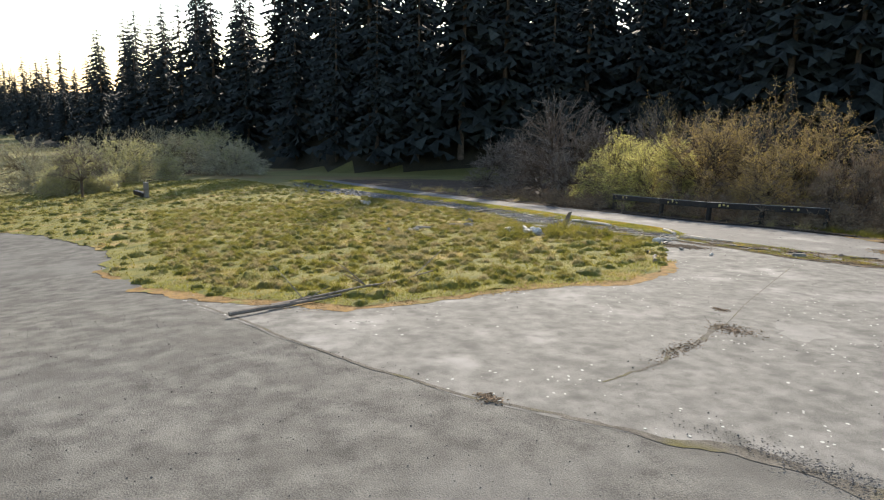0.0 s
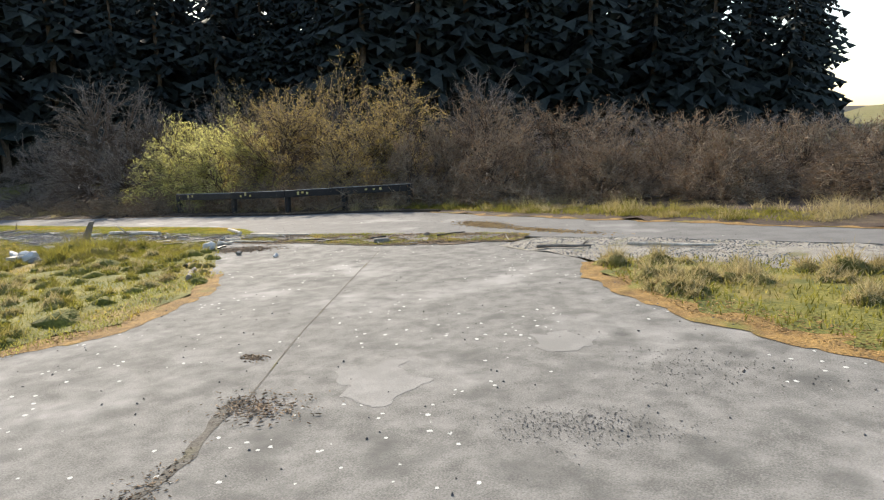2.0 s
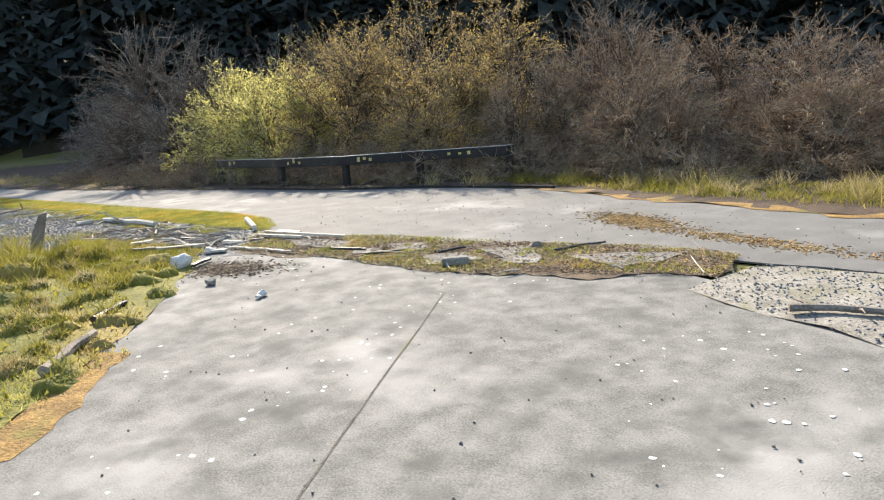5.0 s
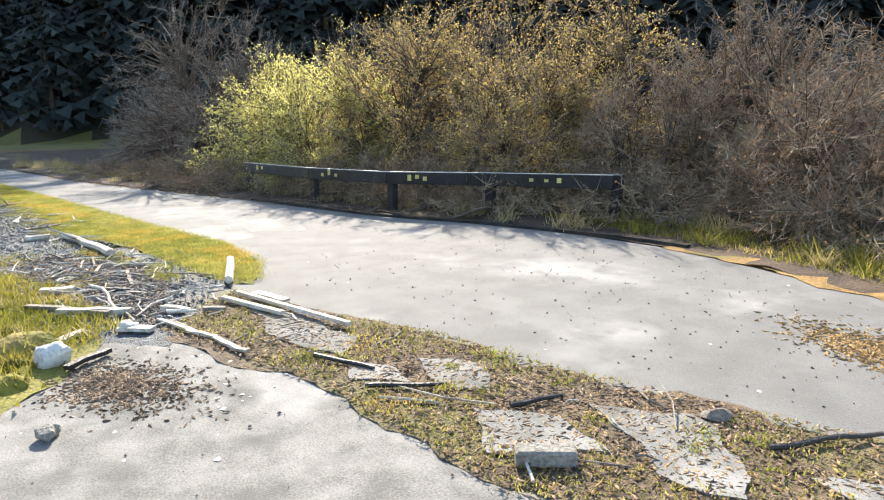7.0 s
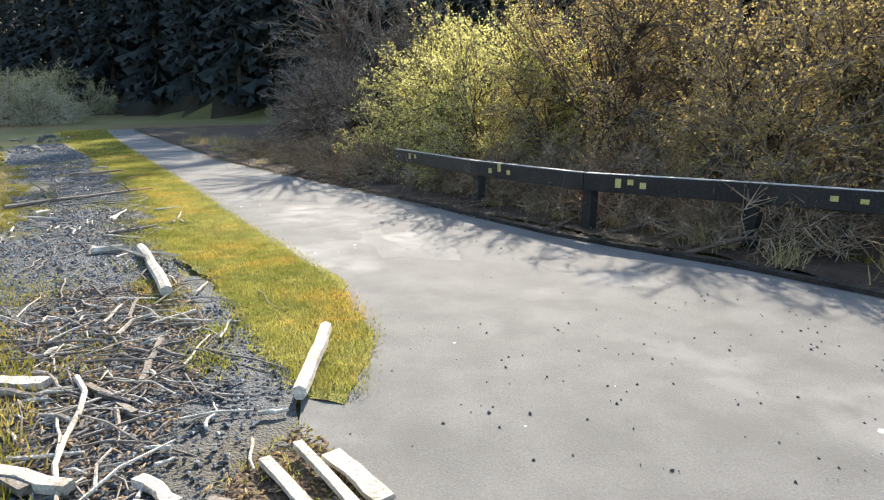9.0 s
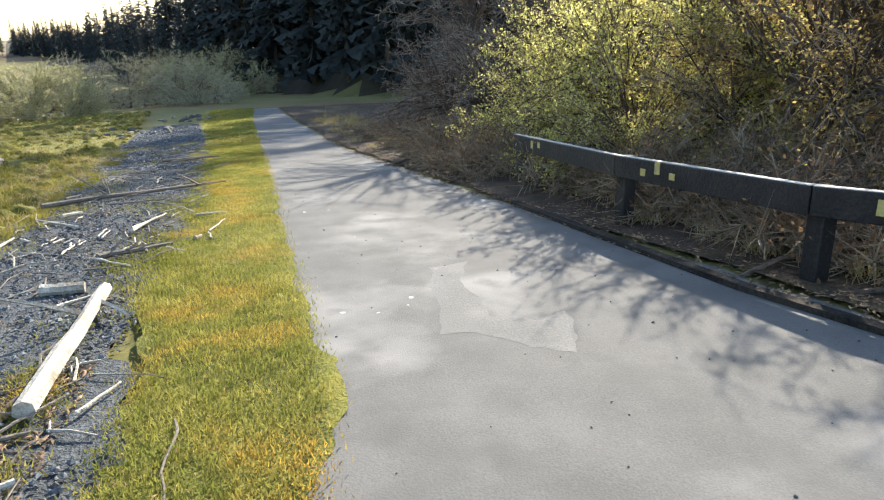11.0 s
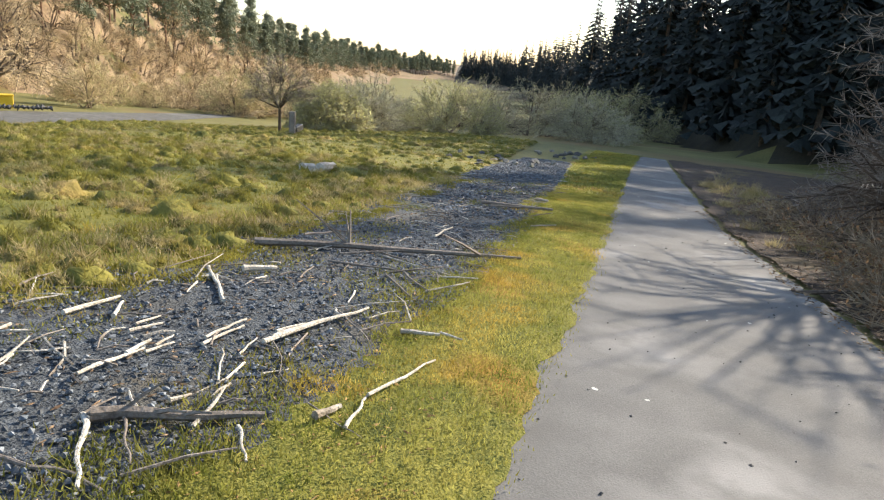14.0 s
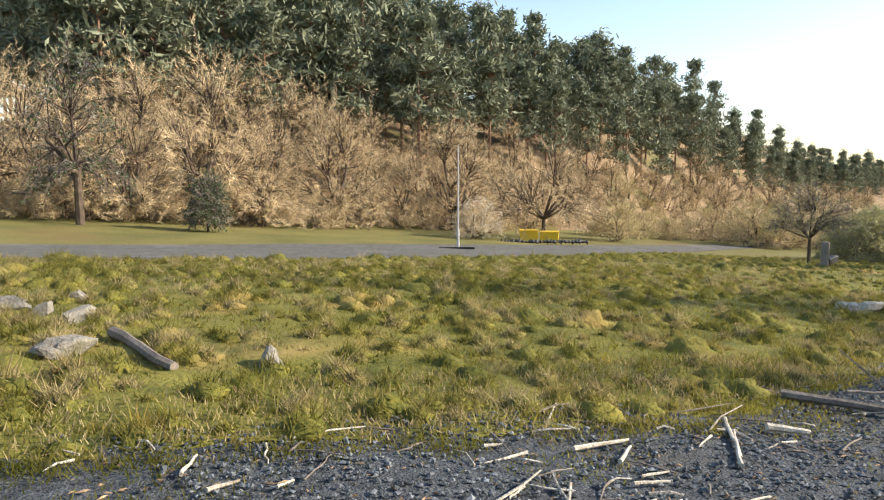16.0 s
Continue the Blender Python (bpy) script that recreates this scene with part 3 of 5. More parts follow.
def place(make, spots, sizes=(0.8, 1.2)):
    """The thing made stands at the first spot, copies of it at the others."""
    for n, (x, y) in enumerate(spots):
        k = R.uniform(*sizes)
        m = pose(x, y, float(hill(np.array(x), np.array(y))) - 0.02, 0, 0, R.uniform(0, 360))
        o = make if n == 0 else copy_thing(make, m)
        o.matrix_basis = m
        o.scale = (k, k, k * R.uniform(0.92, 1.1))


def polar(az, r):
    return (-6 - r * math.sin(radians(az)), 14 + r * math.cos(radians(az)))


# spruce forest on the northern and western slope
forest = [[], [], []]
for row in range(6):
    az = R.uniform(0, 2)
    while az < 107:
        d, _ = foot(az)
        r = d + 4 + row * 6.5 + R.uniform(-2, 2) + 3 * math.exp(-((az - 60) / 13) ** 2)
        forest[R.integers(0, 3)].append(polar(az, r))
        az += math.degrees(R.uniform(3.6, 5.6) / r) * (1 + 0.1 * row)
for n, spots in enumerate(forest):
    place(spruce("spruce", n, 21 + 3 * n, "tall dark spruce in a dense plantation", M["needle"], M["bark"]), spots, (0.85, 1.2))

# pines and bare trees on the southern slope
pines = [[], [], []]
for row in range(6):
    az = 107.5 + R.uniform(0, 2)
    while az < 178 + row * 1.5:
        d, _ = foot(az)
        r = d + 13 + row * 7.5 + R.uniform(-3.5, 3.5)
        pines[R.integers(0, 3)].append(polar(az, r))
        az += math.degrees(R.uniform(2.6, 4.2) * (1 if r < 130 else 1.4) / r)
for n, spots in enumerate(pines):
    place(pine("pine", n + 20, 13 + 1.5 * n, "tall grey-green pine on the hillside"), spots, (0.8, 1.25))
bare = [[], [], []]
for row in range(3):
    az = 112.0 + R.uniform(0, 2)
    while az < 200:
        d, _ = foot(az)
        r = d - 1 + row * 5.5 + R.uniform(-1.5, 1.5)
        bare[R.integers(0, 3)].append(polar(az, r))
        az += math.degrees(R.uniform(3.4, 5.4) / r)
kinds = (("twig_tan", 3.4, 6.5), ("twig_tan", 4.0, 8.0), ("twig_tan", 3.0, 9.0))
for n, spots in enumerate(bare):
    tm, r, h = kinds[n]
    place(bush("bare_tree", n + 40, r, h, "leafless tan-brown tree at the foot of the hill", "tree", M["bark"], M[tm], None, 150, 30, 0, 0.02, 0.0095, 0.06 * h, 0.12 * h, 0.62, 0.3, group="bare trees on the hillside"), spots, (0.85, 1.45))

under = [[], []]
for row in range(2):
    az = 116.0
    while az < 198:
        d, _ = foot(az)
        r = d - 3 + 4 * row + R.uniform(-1.2, 1.2)
        under[R.integers(0, 2)].append(polar(az, r))
        az += math.degrees(R.uniform(2.6, 4.4) / r)
for n, spots in enumerate(under):
    place(bush("scrub_bush", n + 60, 2.3 + 0.5 * n, 2.6 + 0.8 * n, "leafless tan scrub bush at the wood edge", "bush", M["bark"], M["twig_tan"], None, 90, 26, 0, 0.02, 0.010, 0.02, 0.0, 0.5, 0.6, group="scrub along the wood edge"), spots, (0.7, 1.25))

# scrub on the valley floor between the road and the hill
floor_scrub = [[], []]
for n in range(44):
    az = R.uniform(110, 132)
    floor_scrub[n % 2].append(polar(az, R.uniform(66, 78) + 50 * R.random() ** 2))
for n, spots in enumerate(floor_scrub):
    place(bush("scrub_bush", n + 66, 2.6, 3.2, ("tan leafless scrub bush on the valley floor", "yellow-green sallow scrub on the valley floor")[n], "bush", M["bark"], M["twig_tan"], (None, M["green_bud"])[n], 100, 26, 2 * n, 0.045, 0.010, 0.02, 0.0, 0.5, 0.6, group="scrub on the valley floor"), spots, (0.7, 1.4))

# thicket behind the barrier: position, radius, height, kind
def thicket(x, y, r, h, kind, seed):
    tw, lf, lab, tips, leaf, size = {
        "far": ("twig_pale", "green_bud", "grey-green bush beyond the meadow", 150, 1, 0.02),
        "willow": ("twig", "catkin", "yellow-green willow bush in catkin beside the barrier", 260, 6, 0.02),
        "olive": ("twig", "olive_bud", "olive-brown sallow bush with opening buds", 200, 3, 0.021),
        "brown": ("twig", "brown_leaf", "tangled brown leafless thorn bush", 170, 1, 0.022),
        "grey": ("twig_grey", None, "grey leafless bush in shade", 240, 1, 0.018),
        "green": ("twig_pale", "green_bud", "pale green bush coming into leaf", 120, 4, 0.026)}[kind]
    z = float(hill(np.array(x), np.array(y)))
    return bush("bush", seed, r, h, lab, "bush", M["bark"], M[tw], M[lf] if lf else None, int(1.5 * tips) if x > -45 else 260, 26, leaf, size if x > -45 else 1.9 * size, 0.0048 if x > -45 else 0.011, 0.03, 0.0, 0.30 if x > -45 else 0.6, 0.6, (x, y, z))


for n, b in enumerate(((-17.0, 25.5, 2.5, 3.4, "willow"), (-12.6, 26.0, 2.4, 4.0, "olive"), (-14.4, 25.0, 1.9, 3.3, "willow"), (-9.4, 25.9, 1.7, 3.1, "olive"), (-14.3, 27.4, 2.5, 4.4, "olive"), (-11.5, 28.0, 2.8, 5.0, "olive"), (-9.0, 27.8, 2.1, 4.2, "olive"), (-22.4, 25.8, 3.8, 6.0, "grey"), (-19.8, 25.4, 2.4, 4.2, "grey"), (-26.5, 27.0, 3.2, 4.6, "grey"), (-31.0, 27.0, 2.6, 3.6, "grey"), (-27.2, 36.0, 2.4, 6.6, "olive"),
                       (-6.4, 28.0, 2.0, 3.4, "brown"), (-4.3, 28.6, 2.0, 3.0, "brown"), (-4.4, 26.0, 1.6, 2.5, "brown"), (-7.0, 26.3, 1.5, 2.6, "brown"), (-2.0, 28.2, 2.2, 2.6, "brown"), (0.2, 28.2, 2.2, 2.3, "brown"), (2.2, 28.4, 2.1, 2.0, "brown"), (4.4, 28.6, 2.2, 1.8, "brown"), (6.8, 29.0, 2.4, 1.7, "brown"), (9.6, 29.0, 2.6, 1.7, "brown"), (13.0, 29.4, 3.0, 2.4, "brown"), (17.0, 30.0, 3.2, 2.4, "brown"),
                       (-20.0, 30.0, 3.2, 5.0, "grey"), (-16.6, 31.0, 3.0, 5.0, "grey"), (-7.8, 31.0, 2.8, 4.4, "grey"), (-3.0, 31.4, 2.8, 2.7, "grey"), (2.0, 31.6, 2.8, 2.1, "grey"), (-1.6, 26.2, 1.4, 1.6, "brown"), (1.2, 26.2, 1.5, 1.5, "brown"), (4.2, 26.0, 1.6, 1.3, "brown"), (7.6, 25.8, 1.8, 1.2, "brown"),
                       (-58.0, 5.0, 4.6, 4.0, "green"), (-68.0, 9.0, 5.6, 4.6, "far"), (-52.0, 0.5, 3.8, 3.6, "far"), (-78.0, 12.0, 6.0, 5.2, "green"), (-46.0, 1.6, 2.6, 2.9, "green"), (-92.0, 15.0, 6.5, 6.0, "green"), (-62.0, -4.0, 5.0, 4.6, "far"), (-76.0, 2.0, 6.0, 5.4, "far"), (-64.0, 14.0, 3.8, 3.6, "far"), (-100.0, 8.0, 7.5, 6.8, "far"))):
    thicket(*b, n)
bush("willow_tree", 77, 1.9, 3.9, "small gnarled willow tree beside the track", "tree", M["bark"], M["twig_grey"], M["green_bud"], 120, 18, 2, 0.03, 0.008, 1.4, 1.1, 0.6, 0.2, (-39.5, 2.4, float(hill(np.array(-39.5), np.array(2.4)))))

for nm, seed, x, y, r, h, lab, tw, lf, tips, leaf, size, trunk in (
        ("ivy_tree", 81, -12.0, -23.7, 3.2, 11.0, "tall bare tree with ivy-clad limbs", "twig_grey", "ivy", 90, 1, 0.10, 3.0), ("ivy_bush", 82, -18.5, -21.0, 1.2, 3.8, "dark green ivy-covered stump", "twig_grey", "ivy", 70, 3, 0.07, 0.8),
        ("blossom_bush", 83, -37.5, -21.6, 1.9, 3.0, "bush covered in white blossom", "twig_tan", "blossom", 80, 3, 0.05, 0.0), ("sallow_bush", 84, -52.5, -22.9, 2.4, 4.0, "yellow-green sallow bush at the wood edge", "twig_tan", "green_bud", 90, 2, 0.05, 0.0),
        ("sallow_bush", 85, -67.8, -20.3, 3.8, 4.8, "round yellow-green sallow bush at the wood edge", "twig_tan", "green_bud", 110, 3, 0.06, 0.0), ("oak_tree", 86, -44.7, -23.0, 5.4, 8.5, "broad leafless oak with spreading crown", "twig_tan", None, 170, 0, 0.02, 1.6)):
    bush(nm, seed, r, h, lab, "tree" if trunk else "bush", M["bark"], M[tw], M[lf] if lf else None, tips, 20, leaf, size, 0.014, 0.08 * h, trunk, 0.9, 0.4, (x, y, float(hill(np.array(x), np.array(y)))))

# low brambles under and behind the barrier
for n, (x, y, r, h) in enumerate(((-9.0, 24.6, 0.7, 0.4), (-10.4, 24.35, 0.7, 0.45), (-12.0, 24.1, 0.7, 0.45), (-13.4, 24.05, 0.7, 0.45), (-15.6, 23.2, 0.8, 0.4), (-17.0, 23.0, 0.9, 0.4), (-6.5, 25.4, 1.3, 0.7), (-8.6, 24.8, 1.2, 0.8), (-10.4, 24.4, 1.2, 0.9), (-12.2, 24.2, 1.2, 0.9), (-14.2, 24.0, 1.2, 0.9), (-16.2, 23.6, 1.3, 0.8), (-18.2, 23.4, 1.3, 0.7), (-11.2, 25.4, 1.3, 1.0), (-14.0, 25.2, 1.3, 1.0), (-20.2, 23.4, 1.5, 0.6), (-23.0, 23.2, 1.6, 0.6), (-3.5, 25.2, 1.4, 0.6), (10.5, 24.2, 1.8, 0.7), (14.5, 23.2, 2.0, 0.7))):
    bush("bramble", 100 + n, r, h, "low tangle of reddish-brown bramble stems", "bramble", M["bark"], M["twig"], M["brown_leaf"], 80, 18, 1, 0.025, 0.005, 0.05, 0, 0.4, 0.6, (x, y, float(height(x, y))), "brambles along the bank")

# ---- grass ----
def turf(poly, count, h, w, material, name, label, lift=0.03, lean=0.4):
    p = on_land(scatter(poly, count) + R.normal(0, 0.05, (count, 2)), lift)
    thing(name, Shape().blades(p, R.uniform(0.5, 1.3, count) * h, w, lean), material, label, "grass", kind="stuff")


def tussocks(poly, count, blades, r, h, material, name, label, mound=None):
    """Clumps of bent blades; with a mound, each grows on a hummock of its own."""
    c = scatter(poly, count)
    k = R.uniform(0.5, 1.4, count) * np.where(R.random(count) < 0.14, 1.5, 1.0)
    i = np.repeat(np.arange(count), blades)
    off = R.normal(0, 0.45, (len(i), 2)) * (r * k[i])[:, None]
    fall = np.exp(-(off ** 2).sum(1) / (r * k[i]) ** 2)
    p = on_land(c[i] + off, 0.03)
    if mound:
        thing("hummock", Shape().domes(on_land(c, 0.02), 0.85 * r * k, 0.5 * h * k), mound, "rounded grassy hummocks in the meadow", "grass", kind="stuff", smooth=True)
        p[:, 2] += 0.42 * h * k[i] * fall ** 2 - 0.02
    s = Shape()
    s.blades(p, h * k[i] * fall * R.uniform(0.45, 1.1, len(i)) * (0.9 if mound else 1), 0.0055, 0.65)
    thing(name, s, material, label, "grass", kind="stuff")


NEAR_FIELD = [(-2.3, 9.0), (-2.6, 13.6), (-4.0, 15.9), (-6.4, 17.9), (-7.6, 17.8), (-9.6, 16.7), (-11.3, 16.75), (-12.6, 17.05), (-13.8, 17.35), (-16.0, 17.1), (-24.0, 16.2), (-24.0, 6.0), (-12.0, 6.0), (-6.0, 6.5)]
turf(NEAR_FIELD, 120000, 0.03, 0.005, M["blade"], "grass", "short meadow grass")
turf(FIELD, 30000, 0.045, 0.018, M["blade"], "grass", "short meadow grass")
turf(VERGE[:6] + [(-24.0, 19.7), (-24.0, 18.5)] + VERGE[12:], 80000, 0.022, 0.0035, M["mossblade"], "grass", "short mossy turf")
turf([(-24.0, 19.7), (-36.0, 19.2), (-48.0, 18.9), (-48.0, 16.6), (-34.5, 17.4), (-24.0, 18.5)], 16000, 0.04, 0.012, M["mossblade"], "grass", "short mossy turf")
turf([(-5.6, 17.3), (-6.4, 18.3), (-8.2, 18.2), (-9.6, 17.8), (-8.0, 16.8), (-6.0, 16.6)], 9000, 0.06, 0.005, M["blade"], "grass", "short meadow grass")
turf([(-2.0, 8.6), (-1.9, 13.6), (-3.4, 16.1), (-4.2, 15.7), (-2.9, 13.5), (-3.0, 9.4), (-4.6, 7.3), (-6.6, 6.3), (-6.4, 5.7), (-3.9, 7.0)], 9000, 0.035, 0.005, M["mossblade"], "grass", "ochre moss fringe of the meadow")
turf(ISLAND, 16000, 0.06, 0.008, M["blade"], "grass", "dry yellow grass")
tussocks(NEAR_FIELD, 1100, 100, 0.13, 0.12, M["tuft"], "grass_tussock", "green tussocks in the meadow", M["meadow"])
tussocks(NEAR_FIELD, 800, 90, 0.13, 0.12, M["dryblade"], "grass_tussock", "straw-coloured tussocks in the meadow", M["hummock"])
tussocks(FIELD, 2400, 30, 0.17, 0.15, M["tuft"], "grass_tussock", "tussocks in the far meadow", M["meadow"])
tussocks([(-6.8, 16.6), (-7.6, 17.7), (-9.4, 16.6), (-9.8, 15.0), (-8.0, 14.6)], 42, 160, 0.24, 0.26, M["tuft"], "grass_tussock", "tall green tussocks round the rubble", M["meadow"])
tussocks([(-9.6, 14.4), (-9.8, 16.4), (-11.2, 16.2), (-11.8, 14.6), (-11.2, 13.4)], 34, 130, 0.15, 0.13, M["dryblade"], "grass_tussock", "tall straw tussocks round the rubble", M["meadow"])
EDGE = [(-7.6, 18.0), (-9.6, 16.8), (-11.3, 16.85), (-12.6, 17.15), (-13.8, 17.45), (-16.0, 17.25), (-24.0, 16.6), (-24.0, 15.4), (-16.0, 16.2), (-12.0, 15.9), (-8.5, 16.4)]
turf(EDGE, 12000, 0.05, 0.006, M["dryblade"], "grass", "straw-coloured grass beside the gravel")
tussocks(EDGE, 60, 50, 0.16, 0.12, M["mossblade"], "grass_tussock", "ochre tufts beside the gravel")
tussocks(FIELD, 500, 24, 0.2, 0.16, M["dryblade"], "grass_tussock", "straw-coloured tussocks in the far meadow")
tussocks(ISLAND, 260, 150, 0.18, 0.17, M["dryblade"], "grass_tussock", "straw-coloured tussocks on the island", M["hummock"])
tussocks([(-5.0, 24.1), (-2.6, 23.3), (0.5, 22.7), (8.0, 21.3), (8.5, 23.0), (-2.0, 25.2), (-8.0, 25.0), (-16.0, 23.6), (-15.0, 22.9)], 90, 90, 0.25, 0.3, M["dryblade"], "grass_tussock", "dry grass on the bank")
tussocks([(-14.0, 22.9), (-20.0, 22.0), (-34.0, 21.2), (-34.0, 23.0), (-18.0, 24.0)], 70, 80, 0.25, 0.26, M["dryblade"], "grass_tussock", "dry grass beside the path")

HUMMOCK = [(-8.0, 24.5), (-5.2, 24.1), (-2.6, 23.3), (0.5, 22.7), (3.5, 22.1), (3.5, 23.4), (-2.0, 24.7), (-6.0, 25.2)]
turf(HUMMOCK, 9000, 0.06, 0.006, M["blade"], "grass", "green grass on the bank")
tussocks(HUMMOCK, 45, 90, 0.26, 0.2, M["tuft"], "grass_tussock", "green hummocks beside the barrier")

# ---- gravel and litter ----
MARGIN = {}
p = scatter(GRAVEL, 44000)
near = p[(p[:, 0] > -19) & np.array([noise.noise((x * 0.9, y * 0.9, 6)) > -0.25 for x, y in p])]
thing("gravel", Shape().stones(on_land(near, 0.03), R.uniform(0.16, 0.5, len(near)) ** 2 * 0.088), M["stone"], "loose blue-grey gravel stones", "gravel", kind="stuff")
p = scatter(STONES_R, 8000)
thing("gravel", Shape().stones(on_land(p, 0.02), R.uniform(0.006, 0.015, len(p))), M["stone"], "loose grey gravel stones", "gravel", kind="stuff")

for x in np.arange(-23.0, -7.6, 0.17):
    for edge, material, lab in ((np.interp(x, [-23, -16.5, -13.6, -12.6, -11, -9, -7.6], [18.6, 19.15, 19.25, 19.1, 19.05, 19.2, 19.35]), "mossblade", "ragged moss at the verge edge"), (np.interp(x, [-23, -15.6, -13.8, -12.6, -11.3, -9.8, -7.6], [16.75, 17.3, 17.45, 17.15, 16.85, 16.8, 17.95]), "blade", "ragged grass at the meadow edge")):
        side = -1 if material == "mossblade" else 1
        if R.random() < 0.5:
            continue
        n = int(R.uniform(120, 340))
        q = np.c_[R.normal(x, 0.13, n), R.normal(edge + side * R.uniform(-0.1, 0.26), 0.07, n)]
        MARGIN.setdefault((material, lab), []).append(q)
for (material, lab), q in MARGIN.items():
    q = np.concatenate(q)
    thing("grass", Shape().blades(on_land(q, 0.025), R.uniform(0.015, 0.045, len(q)), 0.0045, 0.6), M[material], lab, "grass", kind="stuff")
p = scatter([(-19.0, 18.9), (-27.0, 18.1), (-34.0, 17.3), (-33.5, 15.9), (-24.0, 16.4), (-19.0, 16.9)], 7000)
thing("gravel", Shape().stones(on_land(p, 0.025), R.uniform(0.012, 0.034, len(p))), M["stone"], "loose blue-grey gravel stones", "gravel", kind="stuff")

# ---- barrier ----
def rail(a, b, w, h):
    """A straight squared timber from a to b; a and b lie on the middle of its underside."""
    a, b = Vector(a), Vector(b)
    d = (b - a).normalized()
    s = Vector((-d.y, d.x, 0)).normalized() * (w / 2)
    u = Vector((0, 0, h))
    vs = [tuple(p + q) for p in (a, b) for q in (-s, s, s + u, u - s)]
    return Shape().put(vs, [(0, 1, 2, 3), (7, 6, 5, 4), (1, 0, 4, 5), (2, 1, 5, 6), (3, 2, 6, 7), (0, 3, 7, 4)])


def barrier():
    posts = POSTS
    x0, y0 = posts[2]
    z0 = float(height(x0, y0))
    top = holder("vehicle_barrier", x0, y0, z0, "black timber vehicle barrier with ochre paint marks", "barrier")
    at = [Vector((x - x0, y - y0, float(height(x, y)) - z0)) for x, y in posts]
    for n, p in enumerate(at):
        ob = thing("post", Shape().box((p.x, p.y + 0.075, p.z + 0.24), (0.13, 0.13, 0.8 if n else 0.84), 0.1), M["dark_wood"], parent=top)
        ob.modifiers.new("bevel", "BEVEL").width = 0.012
        thing("post_cap", Shape().box((p.x, p.y + 0.075, p.z + (0.643 if n else 0.663)), (0.12, 0.12, 0.006), 0.1), M["grey_wood"], "weathered grey post top", parent=ob)
    beams = []
    for p, q in zip(at, at[1:]):
        d = (q - p).normalized() * 0.003
        up = Vector((0, -0.02, BEAM_Z))
        ob = thing("beam", rail(p + up + d, q + up - d, 0.06, 0.19), M["dark_wood"], parent=top)
        ob.modifiers.new("bevel", "BEVEL").width = 0.008
        up.z += 0.191
        thing("beam_edge", rail(p + up + 2 * d, q + up - 2 * d, 0.05, 0.006), M["pale_edge"], "pale top edge", parent=ob)
        beams.append(ob)
    for f in (0.40, 0.50, 0.62, 1.60, 1.68, 1.76, 2.62, 2.71, 2.8, 3.68, 3.76):
        i = int(f)
        p = at[i].lerp(at[i + 1], f - i)
        d = (at[i + 1] - at[i]).normalized()
        face = Vector((d.y, -d.x, 0)).normalized()
        if face.y > 0:
            face = -face
        c = p + Vector((0, -0.02, BEAM_Z + 0.075 + 0.02 * math.sin(31 * f))) + face * 0.033
        thing("paint_mark", rail(c - d * 0.032, c + d * 0.032, 0.006, 0.07 + 0.03 * math.sin(47 * f)), M["ochre"], "flaking ochre paint mark", parent=beams[i])
    return top


POSTS = [(-6.6, 24.75), (-8.4, 24.1), (-9.95, 23.4), (-12.0, 23.15), (-14.7, 23.15)]
BEAM_Z = 0.47
barrier()
ks = [(-4.9, 23.8), (-5.4, 23.85), (-6.6, 23.72), (-8.0, 23.5), (-9.0, 23.2), (-10.0, 22.98), (-11.7, 22.8), (-13.4, 22.65)]
kerb = Shape()
for p, q in zip(ks, ks[1:]):
    k = rail((*p, float(height(*p)) - 0.035), (*q, float(height(*q)) - 0.035), 0.08, 0.08)
    kerb.put(k.v[0], k.f)
thing("kerb", kerb, M["kerb"], "dark low timber kerb edging the path", "kerb", kind="structure")


# ---- wood and stones ----
def log(a, b, r, name, label, material, up=0.03, bend=0.06, taper=0.7, twigs=0, group="driftwood"):
    """A bent, tapering piece of wood from a to b on the ground, with stub twigs."""
    a, b = Vector((*a, 0)), Vector((*b, 0))
    ln = (b - a).length
    s = Shape()
    n = 7
    side = Vector((-(b - a).y, (b - a).x, 0)).normalized()
    seed = a.x * 3.1 + b.y * 1.7
    q = []
    for i in range(n):
        f = i / (n - 1)
        p = a.lerp(b, f) + side * bend * ln * noise.noise((seed, f * 2.5, 0))
        p.z = float(height(p.x, p.y)) + up + r * (1 - (1 - taper) * f) * 0.8 + 0.02 * ln * abs(noise.noise((seed, f * 2, 5)))
        q.append(p)
    rr = [r * (1 - (1 - taper) * i / (n - 1)) * (1 + 0.18 * noise.noise((seed, i * 0.9, 8))) for i in range(n)]
    s.chain([tuple(p) for p in q], rr)
    ob = thing(name, s, material, label, "wood", group)
    for i in range(twigs):
        s = Shape()
        p = q[R.integers(1, n - 1)]
        d = Vector(R.normal(0, 1, 3))
        d.z = abs(d.z) * 0.5
        e = p + d.normalized() * ln * R.uniform(0.12, 0.3)
        s.chain([tuple(p), tuple(p.lerp(e, 0.5) + Vector((0, 0, 0.01))), tuple(e)], [r * 0.4, r * 0.3, r * 0.12], 4)
        thing("side_twig", s, material, parent=ob)
    return ob


